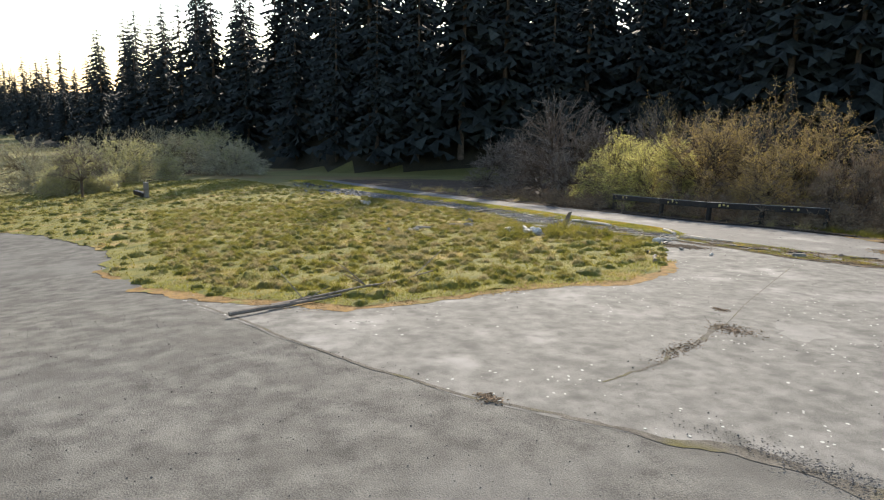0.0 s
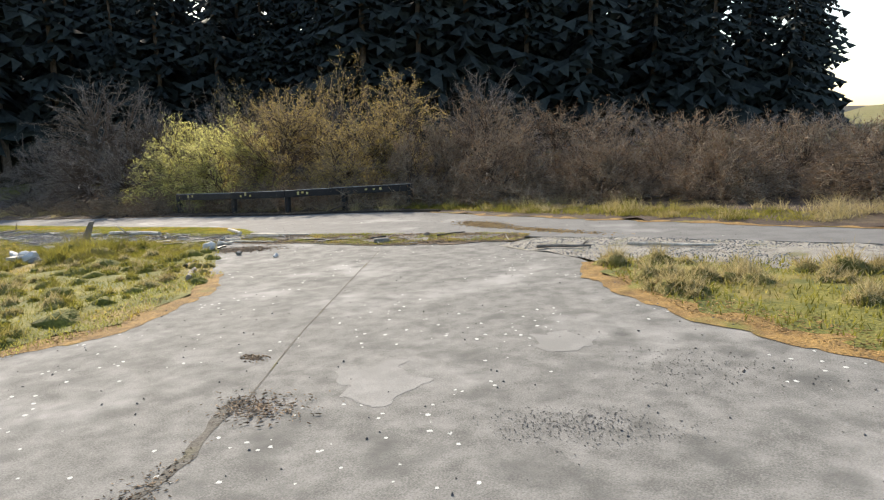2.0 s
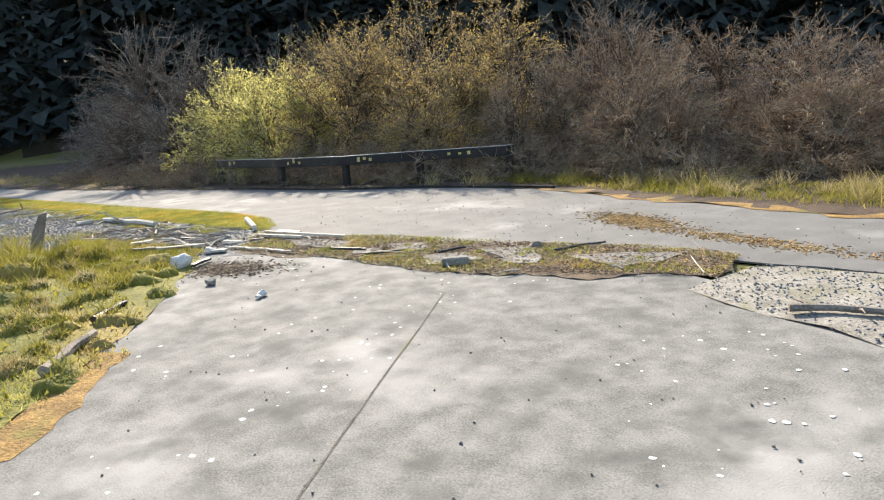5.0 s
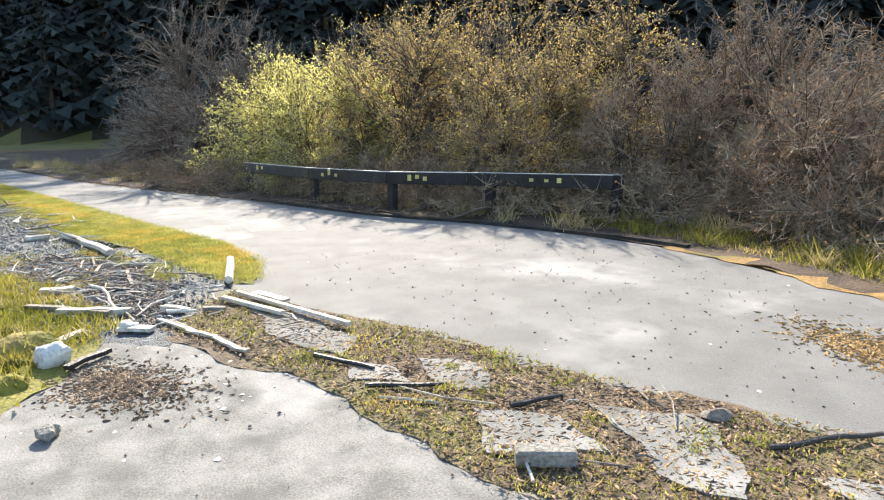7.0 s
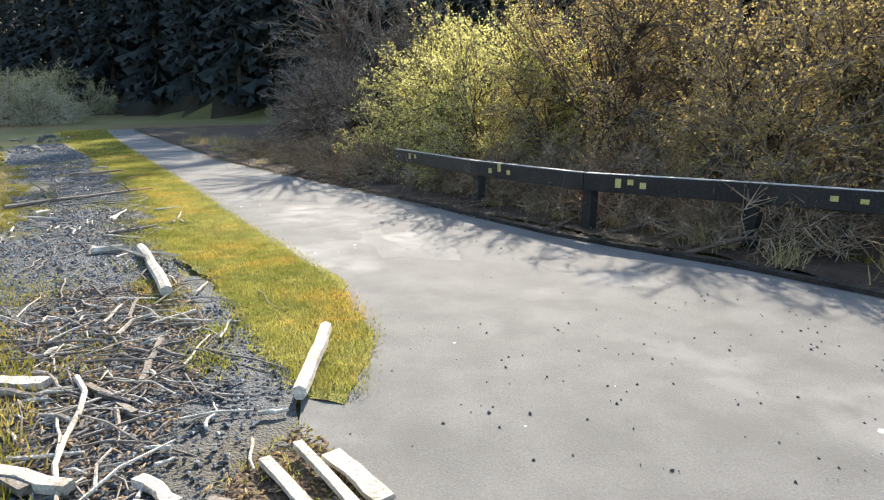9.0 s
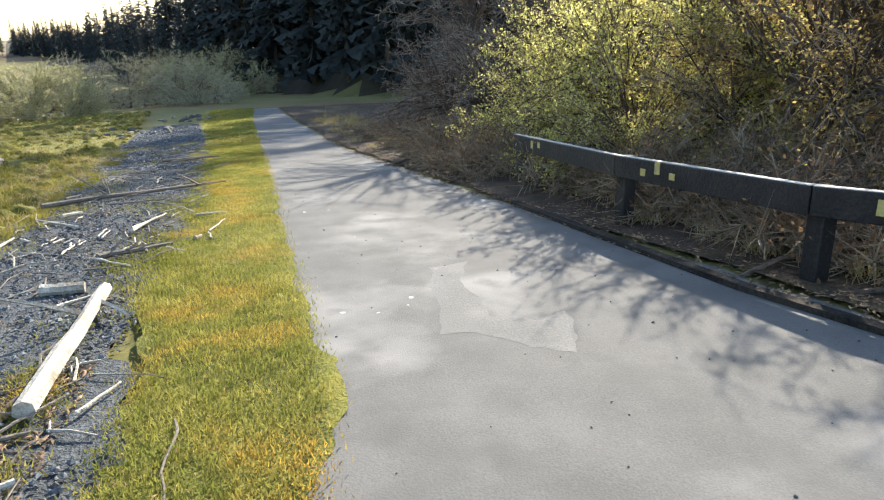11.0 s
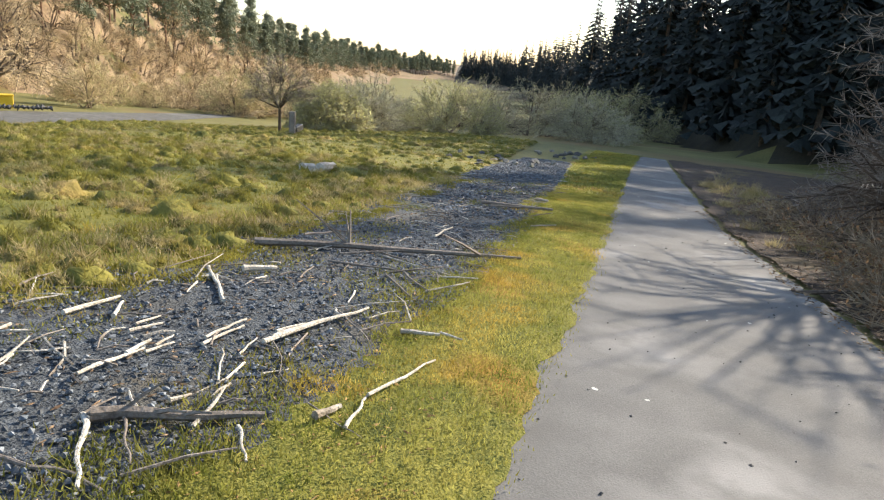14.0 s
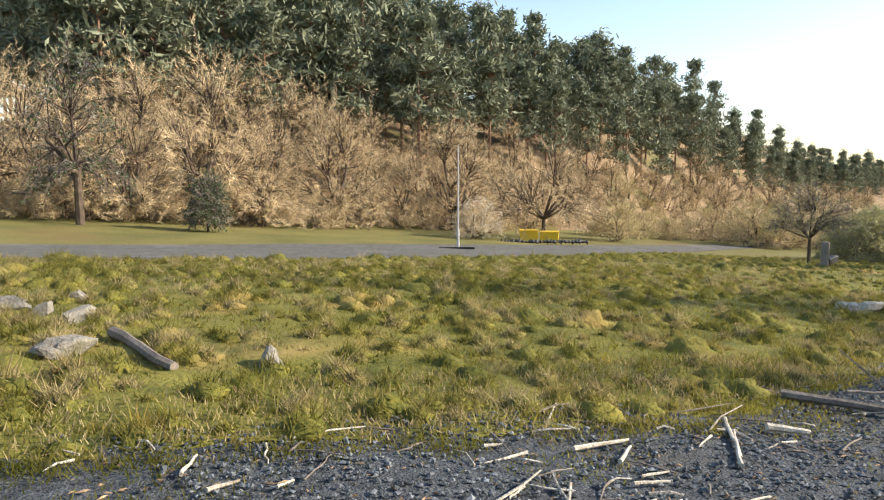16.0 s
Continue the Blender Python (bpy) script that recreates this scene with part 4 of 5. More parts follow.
W, G, D = M["bleached"], M["grey_wood"], M["dark_wood"]
log((-9.41, 19.02), (-11.33, 18.94), 0.05, "driftwood_log", "long white debarked log lying on gravel", W, 0.03, 0.015, 0.85, 2)
log((-11.43, 18.49), (-11.43, 18.77), 0.045, "driftwood_log", "short white log beside the long log", W, 0.03, 0.03, 0.8)
log((-7.1, 19.45), (-8.0, 19.85), 0.042, "driftwood_log", "white sawn log on the grass tip", W, 0.03, 0.02, 0.95)
log((-15.40, 17.32), (-16.70, 19.39), 0.036, "driftwood_log", "long grey branch across the gravel", G, 0.03, 0.05, 0.4, 4)
log((-12.37, 18.64), (-12.74, 19.17), 0.03, "driftwood_log", "grey branch across the gravel", G, 0.03, 0.08, 0.5, 3)
for a, b, r, lab, m in (
    ((-13.42, 18.71), (-14.34, 18.90), 0.019, "bleached broken stick on gravel", W),
    ((-13.61, 18.67), (-14.08, 18.81), 0.014, "bleached broken stick on gravel", W),
    ((-14.15, 18.77), (-13.80, 19.15), 0.009, "grey weathered branch on gravel", G),
    ((-14.04, 19.24), (-14.14, 19.45), 0.022, "bleached broken stick on gravel", W),
    ((-14.18, 19.44), (-14.15, 19.59), 0.012, "bleached broken stick on gravel", W),
    ((-12.80, 19.51), (-13.13, 19.45), 0.012, "bleached broken stick on gravel", W),
    ((-13.13, 19.45), (-13.74, 19.56), 0.012, "bleached broken stick on gravel", W),
    ((-12.82, 19.36), (-12.97, 19.40), 0.026, "bleached broken stick on gravel", W),
    ((-12.37, 18.60), (-12.00, 18.97), 0.016, "bleached broken stick on gravel", W),
    ((-12.45, 18.71), (-12.19, 19.00), 0.009, "grey weathered branch on gravel", G),
    ((-12.60, 19.14), (-12.40, 19.32), 0.010, "bleached broken stick on gravel", W),
    ((-12.73, 18.28), (-12.93, 18.28), 0.013, "bleached broken stick on gravel", W),
    ((-12.93, 18.28), (-13.14, 18.24), 0.016, "bleached broken stick on gravel", W),
    ((-13.09, 18.31), (-13.26, 18.28), 0.010, "bleached broken stick on gravel", W),
    ((-13.32, 18.43), (-13.70, 18.41), 0.012, "bleached broken stick on gravel", W),
    ((-12.91, 18.83), (-13.24, 18.59), 0.009, "bleached broken stick on gravel", W),
    ((-13.27, 18.02), (-13.46, 18.02), 0.012, "bleached broken stick on gravel", W),
    ((-13.23, 18.70), (-13.48, 18.64), 0.008, "bleached broken stick on gravel", W),
    ((-12.64, 18.78), (-12.74, 18.81), 0.014, "bleached broken stick on gravel", W),
    ((-15.29, 18.08), (-15.43, 18.66), 0.014, "grey weathered branch on gravel", G),
    ((-15.43, 18.66), (-15.00, 19.07), 0.012, "grey weathered branch on gravel", G),
    ((-17.05, 18.38), (-17.75, 18.33), 0.016, "bleached broken stick on gravel", W),
    ((-20.05, 18.18), (-20.57, 18.75), 0.018, "grey weathered branch on gravel", G),
    ((-14.59, 17.77), (-14.79, 17.93), 0.035, "thick bleached wood piece on gravel", W),
    ((-14.49, 17.55), (-13.99, 18.03), 0.018, "bleached broken stick on gravel", W),
    ((-21.60, 18.55), (-21.63, 18.75), 0.040, "thick bleached wood piece on gravel", W),
    ((-18.77, 19.04), (-19.19, 19.29), 0.012, "bleached broken stick on gravel", W),
    ((-12.49, 18.75), (-12.59, 18.82), 0.009, "grey weathered branch on gravel", G),
    ((-15.95, 18.18), (-15.82, 18.56), 0.012, "grey weathered branch on gravel", G),
    ((-12.94, 19.24), (-12.77, 19.60), 0.005, "grey weathered branch on gravel", G),
    ((-13.18, 17.62), (-13.59, 17.61), 0.020, "bleached broken stick on gravel", W),
    ((-13.30, 17.85), (-13.53, 17.69), 0.016, "bleached broken stick on gravel", W),
    ((-14.26, 17.67), (-14.38, 17.72), 0.012, "bleached broken stick on gravel", W),
    ((-13.89, 18.12), (-14.36, 17.71), 0.017, "bleached broken stick on gravel", W),
    ((-13.17, 18.07), (-13.37, 18.11), 0.014, "bleached broken stick on gravel", W),
    ((-12.64, 18.29), (-13.04, 18.29), 0.012, "bleached broken stick on gravel", W),
    ((-13.00, 18.33), (-13.18, 18.35), 0.011, "bleached broken stick on gravel", W),
    ((-13.23, 18.48), (-13.60, 18.47), 0.012, "bleached broken stick on gravel", W),
    ((-13.52, 18.71), (-13.96, 18.77), 0.020, "bleached broken stick on gravel", W),
    ((-15.22, 18.63), (-14.81, 18.98), 0.013, "grey weathered branch on gravel", G),
    ((-16.06, 17.42), (-16.39, 17.54), 0.016, "grey weathered branch on gravel", G),
    ((-11.34, 17.44), (-11.49, 17.38), 0.014, "bleached broken stick on gravel", W),
    ((-11.62, 17.51), (-11.71, 17.46), 0.011, "bleached broken stick on gravel", W),
    ((-11.75, 17.48), (-11.98, 17.22), 0.006, "grey weathered branch on gravel", G),
    ((-12.75, 17.41), (-12.86, 17.42), 0.013, "bleached broken stick on gravel", W),
    ((-11.27, 17.24), (-11.37, 17.03), 0.013, "bleached broken stick on gravel", W),
    ((-7.91, 18.45), (-6.43, 18.39), 0.022, "bleached broken stick on gravel", W),
    ((-7.02, 18.06), (-6.81, 18.36), 0.030, "thick grey timber among the driftwood", G),
    ((-7.09, 18.20), (-7.00, 18.49), 0.016, "bleached broken stick on gravel", W),
    ((-7.48, 18.37), (-7.00, 18.39), 0.012, "bleached broken stick on gravel", W),
    ((-7.58, 18.07), (-7.09, 18.12), 0.014, "bleached broken stick on gravel", W),
    ((-6.48, 18.66), (-6.36, 18.85), 0.022, "bleached broken stick on gravel", W),
    ((-6.13, 18.85), (-6.20, 19.00), 0.016, "grey weathered branch on gravel", G),
    ((-7.59, 18.55), (-7.42, 18.69), 0.030, "dark broken timber among the driftwood", D),
    ((-8.16, 18.86), (-7.96, 19.00), 0.020, "grey weathered branch on gravel", G),
    ((-8.90, 18.78), (-8.49, 19.41), 0.010, "bleached broken stick on gravel", W),
    ((-8.91, 18.57), (-9.31, 18.70), 0.016, "bleached broken stick on gravel", W),
    ((-9.38, 19.23), (-9.67, 19.35), 0.014, "bleached broken stick on gravel", W),
    ((-10.38, 18.28), (-9.70, 18.29), 0.012, "grey weathered branch on gravel", G),
    ((-7.84, 18.98), (-8.31, 19.17), 0.010, "bleached broken stick on gravel", W),
    ((-7.87, 18.09), (-7.72, 18.29), 0.035, "thick grey timber among the driftwood", G),
    ((-8.20, 19.23), (-8.55, 19.35), 0.012, "bleached broken stick on gravel", W),
    ((-6.78, 19.14), (-6.52, 19.10), 0.012, "bleached broken stick on gravel", W),
    ((-6.23, 18.60), (-5.63, 18.65), 0.012, "bleached broken stick on gravel", W),
    ((-8.04, 19.12), (-7.53, 19.48), 0.012, "grey weathered branch on gravel", G),
    ((-8.23, 18.73), (-8.09, 18.87), 0.020, "grey weathered branch on gravel", G),
    ((-9.25, 18.22), (-9.09, 18.37), 0.012, "bleached broken stick on gravel", W),
    ((-6.74, 18.75), (-6.77, 18.83), 0.014, "bleached broken stick on gravel", W),
    ((-7.01, 19.22), (-6.99, 19.36), 0.020, "bleached broken stick on gravel", W),
    ((-9.19, 19.66), (-8.57, 19.69), 0.009, "grey weathered branch on gravel", G),
    ((-11.04, 18.69), (-11.28, 18.89), 0.020, "bleached broken stick on gravel", W),
):
    log(a, b, 0.78 * r, "stick" if r < 0.03 else "driftwood_log", lab, m, 0.035, 0.06, 0.6)
log((0.2, 18.95), (0.95, 19.2), 0.03, "stick", "dark branch on the gravel patch", G, 0.03, 0.06, 0.6, 4)
log((1.4, 19.45), (2.6, 19.55), 0.025, "stick", "long pale branch on the gravel patch", W)
log((-4.75, 19.0), (-4.3, 19.15), 0.017, "stick", "dark broken board piece on the soil strip", D)
log((-4.1, 18.95), (-3.8, 19.3), 0.017, "stick", "dark broken board piece on the soil strip", D)
log((-3.35, 19.35), (-3.25, 19.65), 0.017, "stick", "dark broken board piece on the soil strip", D)
log((-2.25, 19.85), (-1.95, 20.35), 0.016, "stick", "dark rotten branch on the soil strip", D)
log((-20.2, 18.0), (-20.6, 19.0), 0.03, "stick", "thin grey branch across gravel", G)
log((-20.52, 14.77), (-20.75, 14.86), 0.10, "driftwood_log", "thick white log in the meadow", W, 0.02, 0.02, 0.95)
log((-21.09, 14.78), (-21.62, 14.76), 0.09, "driftwood_log", "thick white log in the meadow", W, 0.02, 0.02, 0.95)
log((-11.17, 14.36), (-11.50, 15.49), 0.05, "driftwood_log", "mossy grey log in the tussocks", G)
log((-3.4, 15.55), (-4.05, 16.1), 0.045, "driftwood_log", "dark and white broken log at the slab edge", G)
log((-4.45, 16.25), (-4.8, 16.65), 0.03, "stick", "dark stick at the slab edge", D)
log((-2.0, 6.95), (-2.75, 8.7), 0.035, "driftwood_log", "long fallen branch at the meadow edge", G, 0.03, 0.05, 0.6, 3)
log((-2.3, 7.6), (-4.1, 10.9), 0.03, "driftwood_log", "long fallen branch at the meadow edge", G, 0.03, 0.04, 0.4, 4)


def board(a, b, w, t, label, material, lift=0.03, roll=0.0):
    """A split board between two places, with rough sawn ends."""
    a, b = Vector((*a, 0)), Vector((*b, 0))
    ln, d = (b - a).length, (b - a).normalized()
    w, t = 0.66 * w, 0.6 * t
    side = Vector((-d.y, d.x, 0))
    k = a.x * 2.3 + a.y
    vs, n = [], 6
    for i in range(n):
        f = i / (n - 1)
        c = a.lerp(b, f) + side * 0.03 * noise.noise((k, f * 3, 1))
        for u, v in ((-1, 0), (1, 0), (1, 1), (-1, 1)):
            p = c + side * u * w / 2 * (1 + 0.3 * noise.noise((k + u, f * 4, v)))
            vs.append((p.x, p.y, float(height(p.x, p.y)) + lift + v * t + roll * u * w / 2 + 0.01 * noise.noise((k, f * 3, 4))))
    s = Shape()
    fs = [(4 * i + j, 4 * i + (j + 1) % 4, 4 * i + 4 + (j + 1) % 4, 4 * i + 4 + j) for i in range(n - 1) for j in range(4)]
    s.put(vs, fs)
    s.f += [[3, 2, 1, 0], [4 * n - 4, 4 * n - 3, 4 * n - 2, 4 * n - 1]]
    return thing("board", s, material, label, "wood", "broken boards")


board((-6.55, 19.15), (-5.75, 19.3), 0.07, 0.05, "bleached split rail on the soil", W, 0.04)
board((-6.6, 19.3), (-5.1, 19.5), 0.06, 0.05, "long bleached split rail on the soil", W, 0.05)
board((-6.45, 19.4), (-6.05, 19.5), 0.12, 0.04, "short white board beside the rails", W, 0.05)
board((-7.5, 17.85), (-6.75, 18.3), 0.08, 0.06, "grey board among the driftwood", G, 0.04)
board((-7.1, 18.0), (-6.7, 18.45), 0.09, 0.07, "white board among the driftwood", W, 0.04)
board((-6.35, 18.55), (-5.9, 18.62), 0.05, 0.03, "narrow white lath on the moss", W)
board((-5.9, 18.6), (-5.6, 18.7), 0.05, 0.03, "narrow white lath on the moss", W)
board((-5.6, 18.68), (-5.15, 18.72), 0.06, 0.03, "narrow white lath on the moss", W)
board((-6.65, 18.68), (-6.4, 18.8), 0.08, 0.06, "short white block of wood", W)
board((-6.35, 18.9), (-6.25, 19.05), 0.07, 0.05, "short brown block of wood", G)
board((-5.65, 17.75), (-5.85, 18.05), 0.07, 0.05, "dark board at the slab corner", D)
board((-6.3, 17.85), (-6.45, 18.05), 0.12, 0.04, "white splintered board on the grass", W)
board((-6.3, 18.25), (-6.1, 18.42), 0.13, 0.05, "white splintered board on the grass", W)
board((-8.05, 18.05), (-7.9, 18.3), 0.14, 0.07, "flat pale slab of wood", W)
board((-7.8, 18.5), (-7.3, 18.7), 0.05, 0.04, "grey split stake on gravel", G)
board((-8.4, 18.9), (-7.7, 18.75), 0.05, 0.04, "grey split stake on gravel", G)
board((-8.75, 14.95), (-9.05, 15.35), 0.2, 0.09, "bleached board end on the rubble", W, 0.16)
board((-8.35, 15.4), (-8.6, 15.75), 0.26, 0.08, "white splintered board on the rubble", W, 0.14)
# loose sticks strewn over the gravel and the debris
spots = np.r_[scatter([(-6.2, 18.5), (-8.0, 19.2), (-10.0, 19.2), (-10.0, 18.0), (-8.0, 17.9)], 130), scatter([(-6.3, 18.6), (-7.2, 19.3), (-8.8, 19.0), (-8.4, 18.2), (-7.0, 18.0)], 80), scatter(GRAVEL[4:10] + GRAVEL[12:17], 320), scatter(DEBRIS, 24)]
rest = {True: Shape(), False: Shape()}
for n, (x, y) in enumerate(spots):
    a, ln = R.uniform(0, 2 * math.pi), 0.1 + 0.5 * R.random() ** 2
    pale = R.random() < 0.4
    r = R.uniform(0.004, 0.0095) * (1.7 if n < 210 and n % 5 == 0 else 1.0)
    e = (x + ln * math.cos(a), y + ln * math.sin(a))
    if n % 6 == 0:
        log((x, y), e, r, "stick", "weathered pale stick lying on gravel" if pale else "weathered grey stick lying on gravel", W if pale else G, 0.034, 0.12, 0.5)
    else:
        z = float(height(x, y)) + 0.036
        m = ((x + e[0]) / 2 + R.normal(0, 0.06 * ln), (y + e[1]) / 2 + R.normal(0, 0.06 * ln), z + 0.012)
        rest[pale].chain([(x, y, z), m, (*e, z)], [r, r * 0.8, r * 0.5], 5)
for pale in (True, False):
    thing("stick_litter", rest[pale], W if pale else G, "small pale sticks strewn on gravel" if pale else "small grey sticks strewn on gravel", "litter", kind="stuff")


def rock(x, y, size, name, label, material, z=0.0, group=""):
    bm = bmesh.new()
    bmesh.ops.create_icosphere(bm, subdivisions=3, radius=1)
    k = R.uniform(0, 50)
    cuts = [Vector(q).normalized() for q in R.normal(0, 1, (7, 3))]
    for v in bm.verts:
        f = 1 + 0.45 * noise.noise((v.co.x + k, v.co.y, v.co.z)) + 0.2 * noise.noise((v.co.x * 3 + k, v.co.y * 3, v.co.z * 3))
        for q in cuts:
            d = v.co.dot(q) * f - 0.62
            if d > 0:
                v.co -= q * (d / f)
        v.co = Vector((v.co.x * f * size[0], v.co.y * f * size[1], max(v.co.z * f, -0.4) * size[2]))
    me = bpy.data.meshes.new(name)
    bm.to_mesh(me)
    bm.free()
    me.materials.append(material)
    ob = thing(name, me, material, label, "stone", group)
    ob.matrix_basis = pose(x, y, float(height(x, y)) + size[2] * 0.38 + 0.02 + z, 0, 0, R.uniform(0, 360))
    return ob


rock(-5.85, 17.72, (0.12, 0.09, 0.1), "boulder", "white angular stone at the slab corner", M["rock"])
rock(-3.8, 17.47, (0.055, 0.04, 0.04), "stone", "white triangular stone on concrete", M["rock"])
rock(-3.76, 17.41, (0.035, 0.03, 0.025), "stone", "small white stone on concrete", M["rock"])
for x, y in ((-8.93, 15.13), (-8.97, 15.73), (-8.53, 15.70), (-8.29, 15.70)):
    rock(x, y, (0.17, 0.12, 0.13), "boulder", "white broken stone among the tussocks", M["rock"], z=0.05, group="white stones in the meadow")
rock(-4.73, 17.46, (0.075, 0.06, 0.055), "stone", "pale angular stone on concrete", M["rubble"])
rock(-6.3, 18.3, (0.08, 0.07, 0.05), "stone", "white stone beside the debris", M["rock"])
rock(-2.57, 20.0, (0.08, 0.05, 0.04), "stone", "brown stone on the soil strip", M["grey_wood"])
s = Shape().box((0, 0, 0.05), (0.27, 0.09, 0.08))
ob = thing("concrete_block", s, M["rubble"], "weathered concrete block on the soil strip", "block")
ob.matrix_basis = pose(-2.85, 19.05, float(height(-2.85, 19.05)) + 0.012, 0, 0, 50)
ob.modifiers.new("bevel", "BEVEL").width = 0.012
for x, y, a, b in ((-9.2, 15.4, 0.26, 0.16), (-8.7, 15.2, 0.2, 0.14), (-8.2, 15.7, 0.24, 0.1), (-9.0, 15.9, 0.18, 0.12), (-10.43, 12.80, 0.24, 0.16), (-10.98, 13.46, 0.3, 0.14), (-10.71, 13.11, 0.16, 0.1), (-11.01, 12.38, 0.12, 0.08), (-10.87, 14.85, 0.2, 0.14), (-12.14, 15.52, 0.16, 0.1)):
    rock(x, y, (a, b, 0.1), "rubble", "lichened concrete rubble in the tussocks", M["rubble"], group="rubble in the meadow")
for x, y in scatter([(-25.70, 14.64), (-30.50, 14.12), (-42.69, 15.67), (-40.10, 17.53), (-30.24, 17.65), (-26.54, 15.43)], 34):
    rock(x, y, R.uniform(0.08, 0.2, 3) * (1, 0.8, 0.6), "rubble", "dark rubble heaped at the meadow edge", M["dark_rock"] if R.random() < 0.6 else M["rubble"], group="rubble heap")
s = Shape().put([(0.02 * u, 0.075 * w, z + 0.05 * (w < 0)) for z in (-0.1, 0.3, 0.58) for u, w in ((-1, -1), (1, -1), (1, 1 - 0.75 * (z > 0.5)), (-1, 1 - 0.75 * (z > 0.5)))], [(3, 2, 1, 0), (8, 9, 10, 11)] + [(4 * i + j, 4 * i + (j + 1) % 4, 4 * i + 4 + (j + 1) % 4, 4 * i + 4 + j) for i in range(2) for j in range(4)])
ob = thing("plank", s, M["grey_wood"], "weathered plank stuck upright in the meadow", "wood")
ob.matrix_basis = pose(-9.3, 17.2, float(height(-9.3, 17.2)), 16, 0, 153)

# ---- far fixtures ----
zz = float(height(-30.6, -12.75))
pole = holder("lamp_pole", -30.6, -12.75, zz, "slender pale grey pole beside the road", "pole")
thing("shaft", Shape().tubes([(0, 0, 0)], [(-0.05, 0, 5.8)], 0.05, 0.035, 10), M["metal"], parent=pole)
thing("base", Shape().tubes([(0, 0, 0)], [(0, 0, 1.1)], 0.085, 0.085, 10), M["metal"], parent=pole)
thing("low_bar", Shape().box((0, 0, 0.06), (2.0, 0.12, 0.12), radians(-30)), M["dark_wood"], "dark low timber bar at the pole", "barrier").matrix_basis = pose(-30.3, -12.4, zz, 0, 0, 0)
wall = holder("low_wall", -40.9, -18.2, float(height(-40.9, -18.2)), "low dark wall of rounded stones", "wall", rz=-37)
for i in range(26):
    s = Shape().stones(np.array([(-3.1 + 0.25 * i, 0, 0.14)]), 0.2, 0.9)
    thing("stone", s, M["dark_rock"], parent=wall)
for i in range(2):
    x, y = -41.3 - 1.2 * i, -20.4 + 0.9 * i
    bx = holder("yellow_box", x, y, float(height(x, y)), "bright yellow storage bin behind the low wall", "bin", "yellow bins", -37)
    b = thing("body", Shape().box((0, 0, 0.38), (1.35, 0.8, 0.76)), M["yellow"], parent=bx)
    b.modifiers.new("bevel", "BEVEL").width = 0.04
    b = thing("lid", Shape().box((0, 0, 0.8), (1.44, 0.9, 0.08)), M["yellow"], parent=bx)
    b.modifiers.new("bevel", "BEVEL").width = 0.03
x, y = -34.7, 6.0
z = float(height(x, y))
gp = holder("gate_post", x, y, z, "weathered timber post with a fallen dark beam", "post", rz=20)
thing("post", Shape().box((0, 0, 0.38), (0.24, 0.24, 1.05)), M["grey_wood"], parent=gp).modifiers.new("bevel", "BEVEL").width = 0.03
thing("beam", Shape().box((-0.95, 0, 0.14), (1.5, 0.26, 0.26)), M["dark_wood"], parent=gp).modifiers.new("bevel", "BEVEL").width = 0.03

patch("path_patch", [(-11.24, 21.22), (-11.30, 21.51), (-10.47, 21.31), (-10.06, 21.29), (-9.88, 21.50), (-9.99, 21.78), (-9.36, 21.59), (-9.50, 21.36), (-9.81, 21.15), (-9.84, 20.97), (-10.44, 21.07)], 0.005, M["pale_path"], "pale worn patch on the asphalt path", "patch", 0.05, 0.1, 1.0)
patch("path_patch", [(2.1, 14.75), (2.2, 15.05), (2.45, 15.25), (2.75, 15.15), (2.75, 14.8), (2.35, 14.65)], 0.0102, M["mortar"], "pale mortar patch on the concrete", "patch", 0.03, 0.3, 1.0)
patch("path_patch", [(1.25, 13.5), (1.7, 13.95), (2.15, 13.6), (2.0, 13.2), (1.55, 13.05)], 0.0102, M["mortar"], "pale mortar patch on the concrete", "patch", 0.03, 0.3, 1.0)

# ---- joints, stains and litter on the ground ----
def strip(line, width, lift, material, name, label, category):
    """A thin frayed band along a line, such as a crack filled with soil."""
    line = [Vector(p) for p in line]
    left, right = [], []
    for i, p in enumerate(line):
        d = (line[min(i + 1, len(line) - 1)] - line[max(i - 1, 0)]).normalized()
        w = width[i] / 2 if isinstance(width, tuple) else width / 2
        left.append((p.x - d.y * w, p.y + d.x * w))
        right.append((p.x + d.y * w, p.y - d.x * w))
    return patch(name, left + right[::-1], lift, material, label, category, 0.08, min(0.2, 0.7 * (max(width) if isinstance(width, tuple) else width)), 1.0)


strip([(-4.7, 6.25), (-2.5, 6.9), (-0.5, 7.45), (1.0, 8.05), (2.2, 8.65), (2.9, 9.2)], 0.05, 0.0042, M["joint"], "crack", "soil-filled seam between asphalt and concrete", "crack")
strip([(2.9, 9.2), (3.6, 9.65), (4.3, 10.2), (5.5, 10.5), (7.0, 9.9)], (0.05, 0.12, 0.2, 0.16, 0.08), 0.0046, M["joint"], "crack", "broken crumbling slab edge filled with soil", "crack")
strip([(2.3, 10.0), (2.0, 10.9), (1.6, 11.7), (1.3, 12.3), (1.1, 12.8)], (0.02, 0.05, 0.09, 0.06, 0.14), 0.0105, M["joint"], "crack", "mossy soil-filled crack in concrete", "crack")
strip([(1.1, 12.8), (0.3, 14.0), (-0.8, 15.8), (-2.3, 18.3)], 0.013, 0.0105, M["joint"], "crack", "straight joint between concrete bays", "crack")
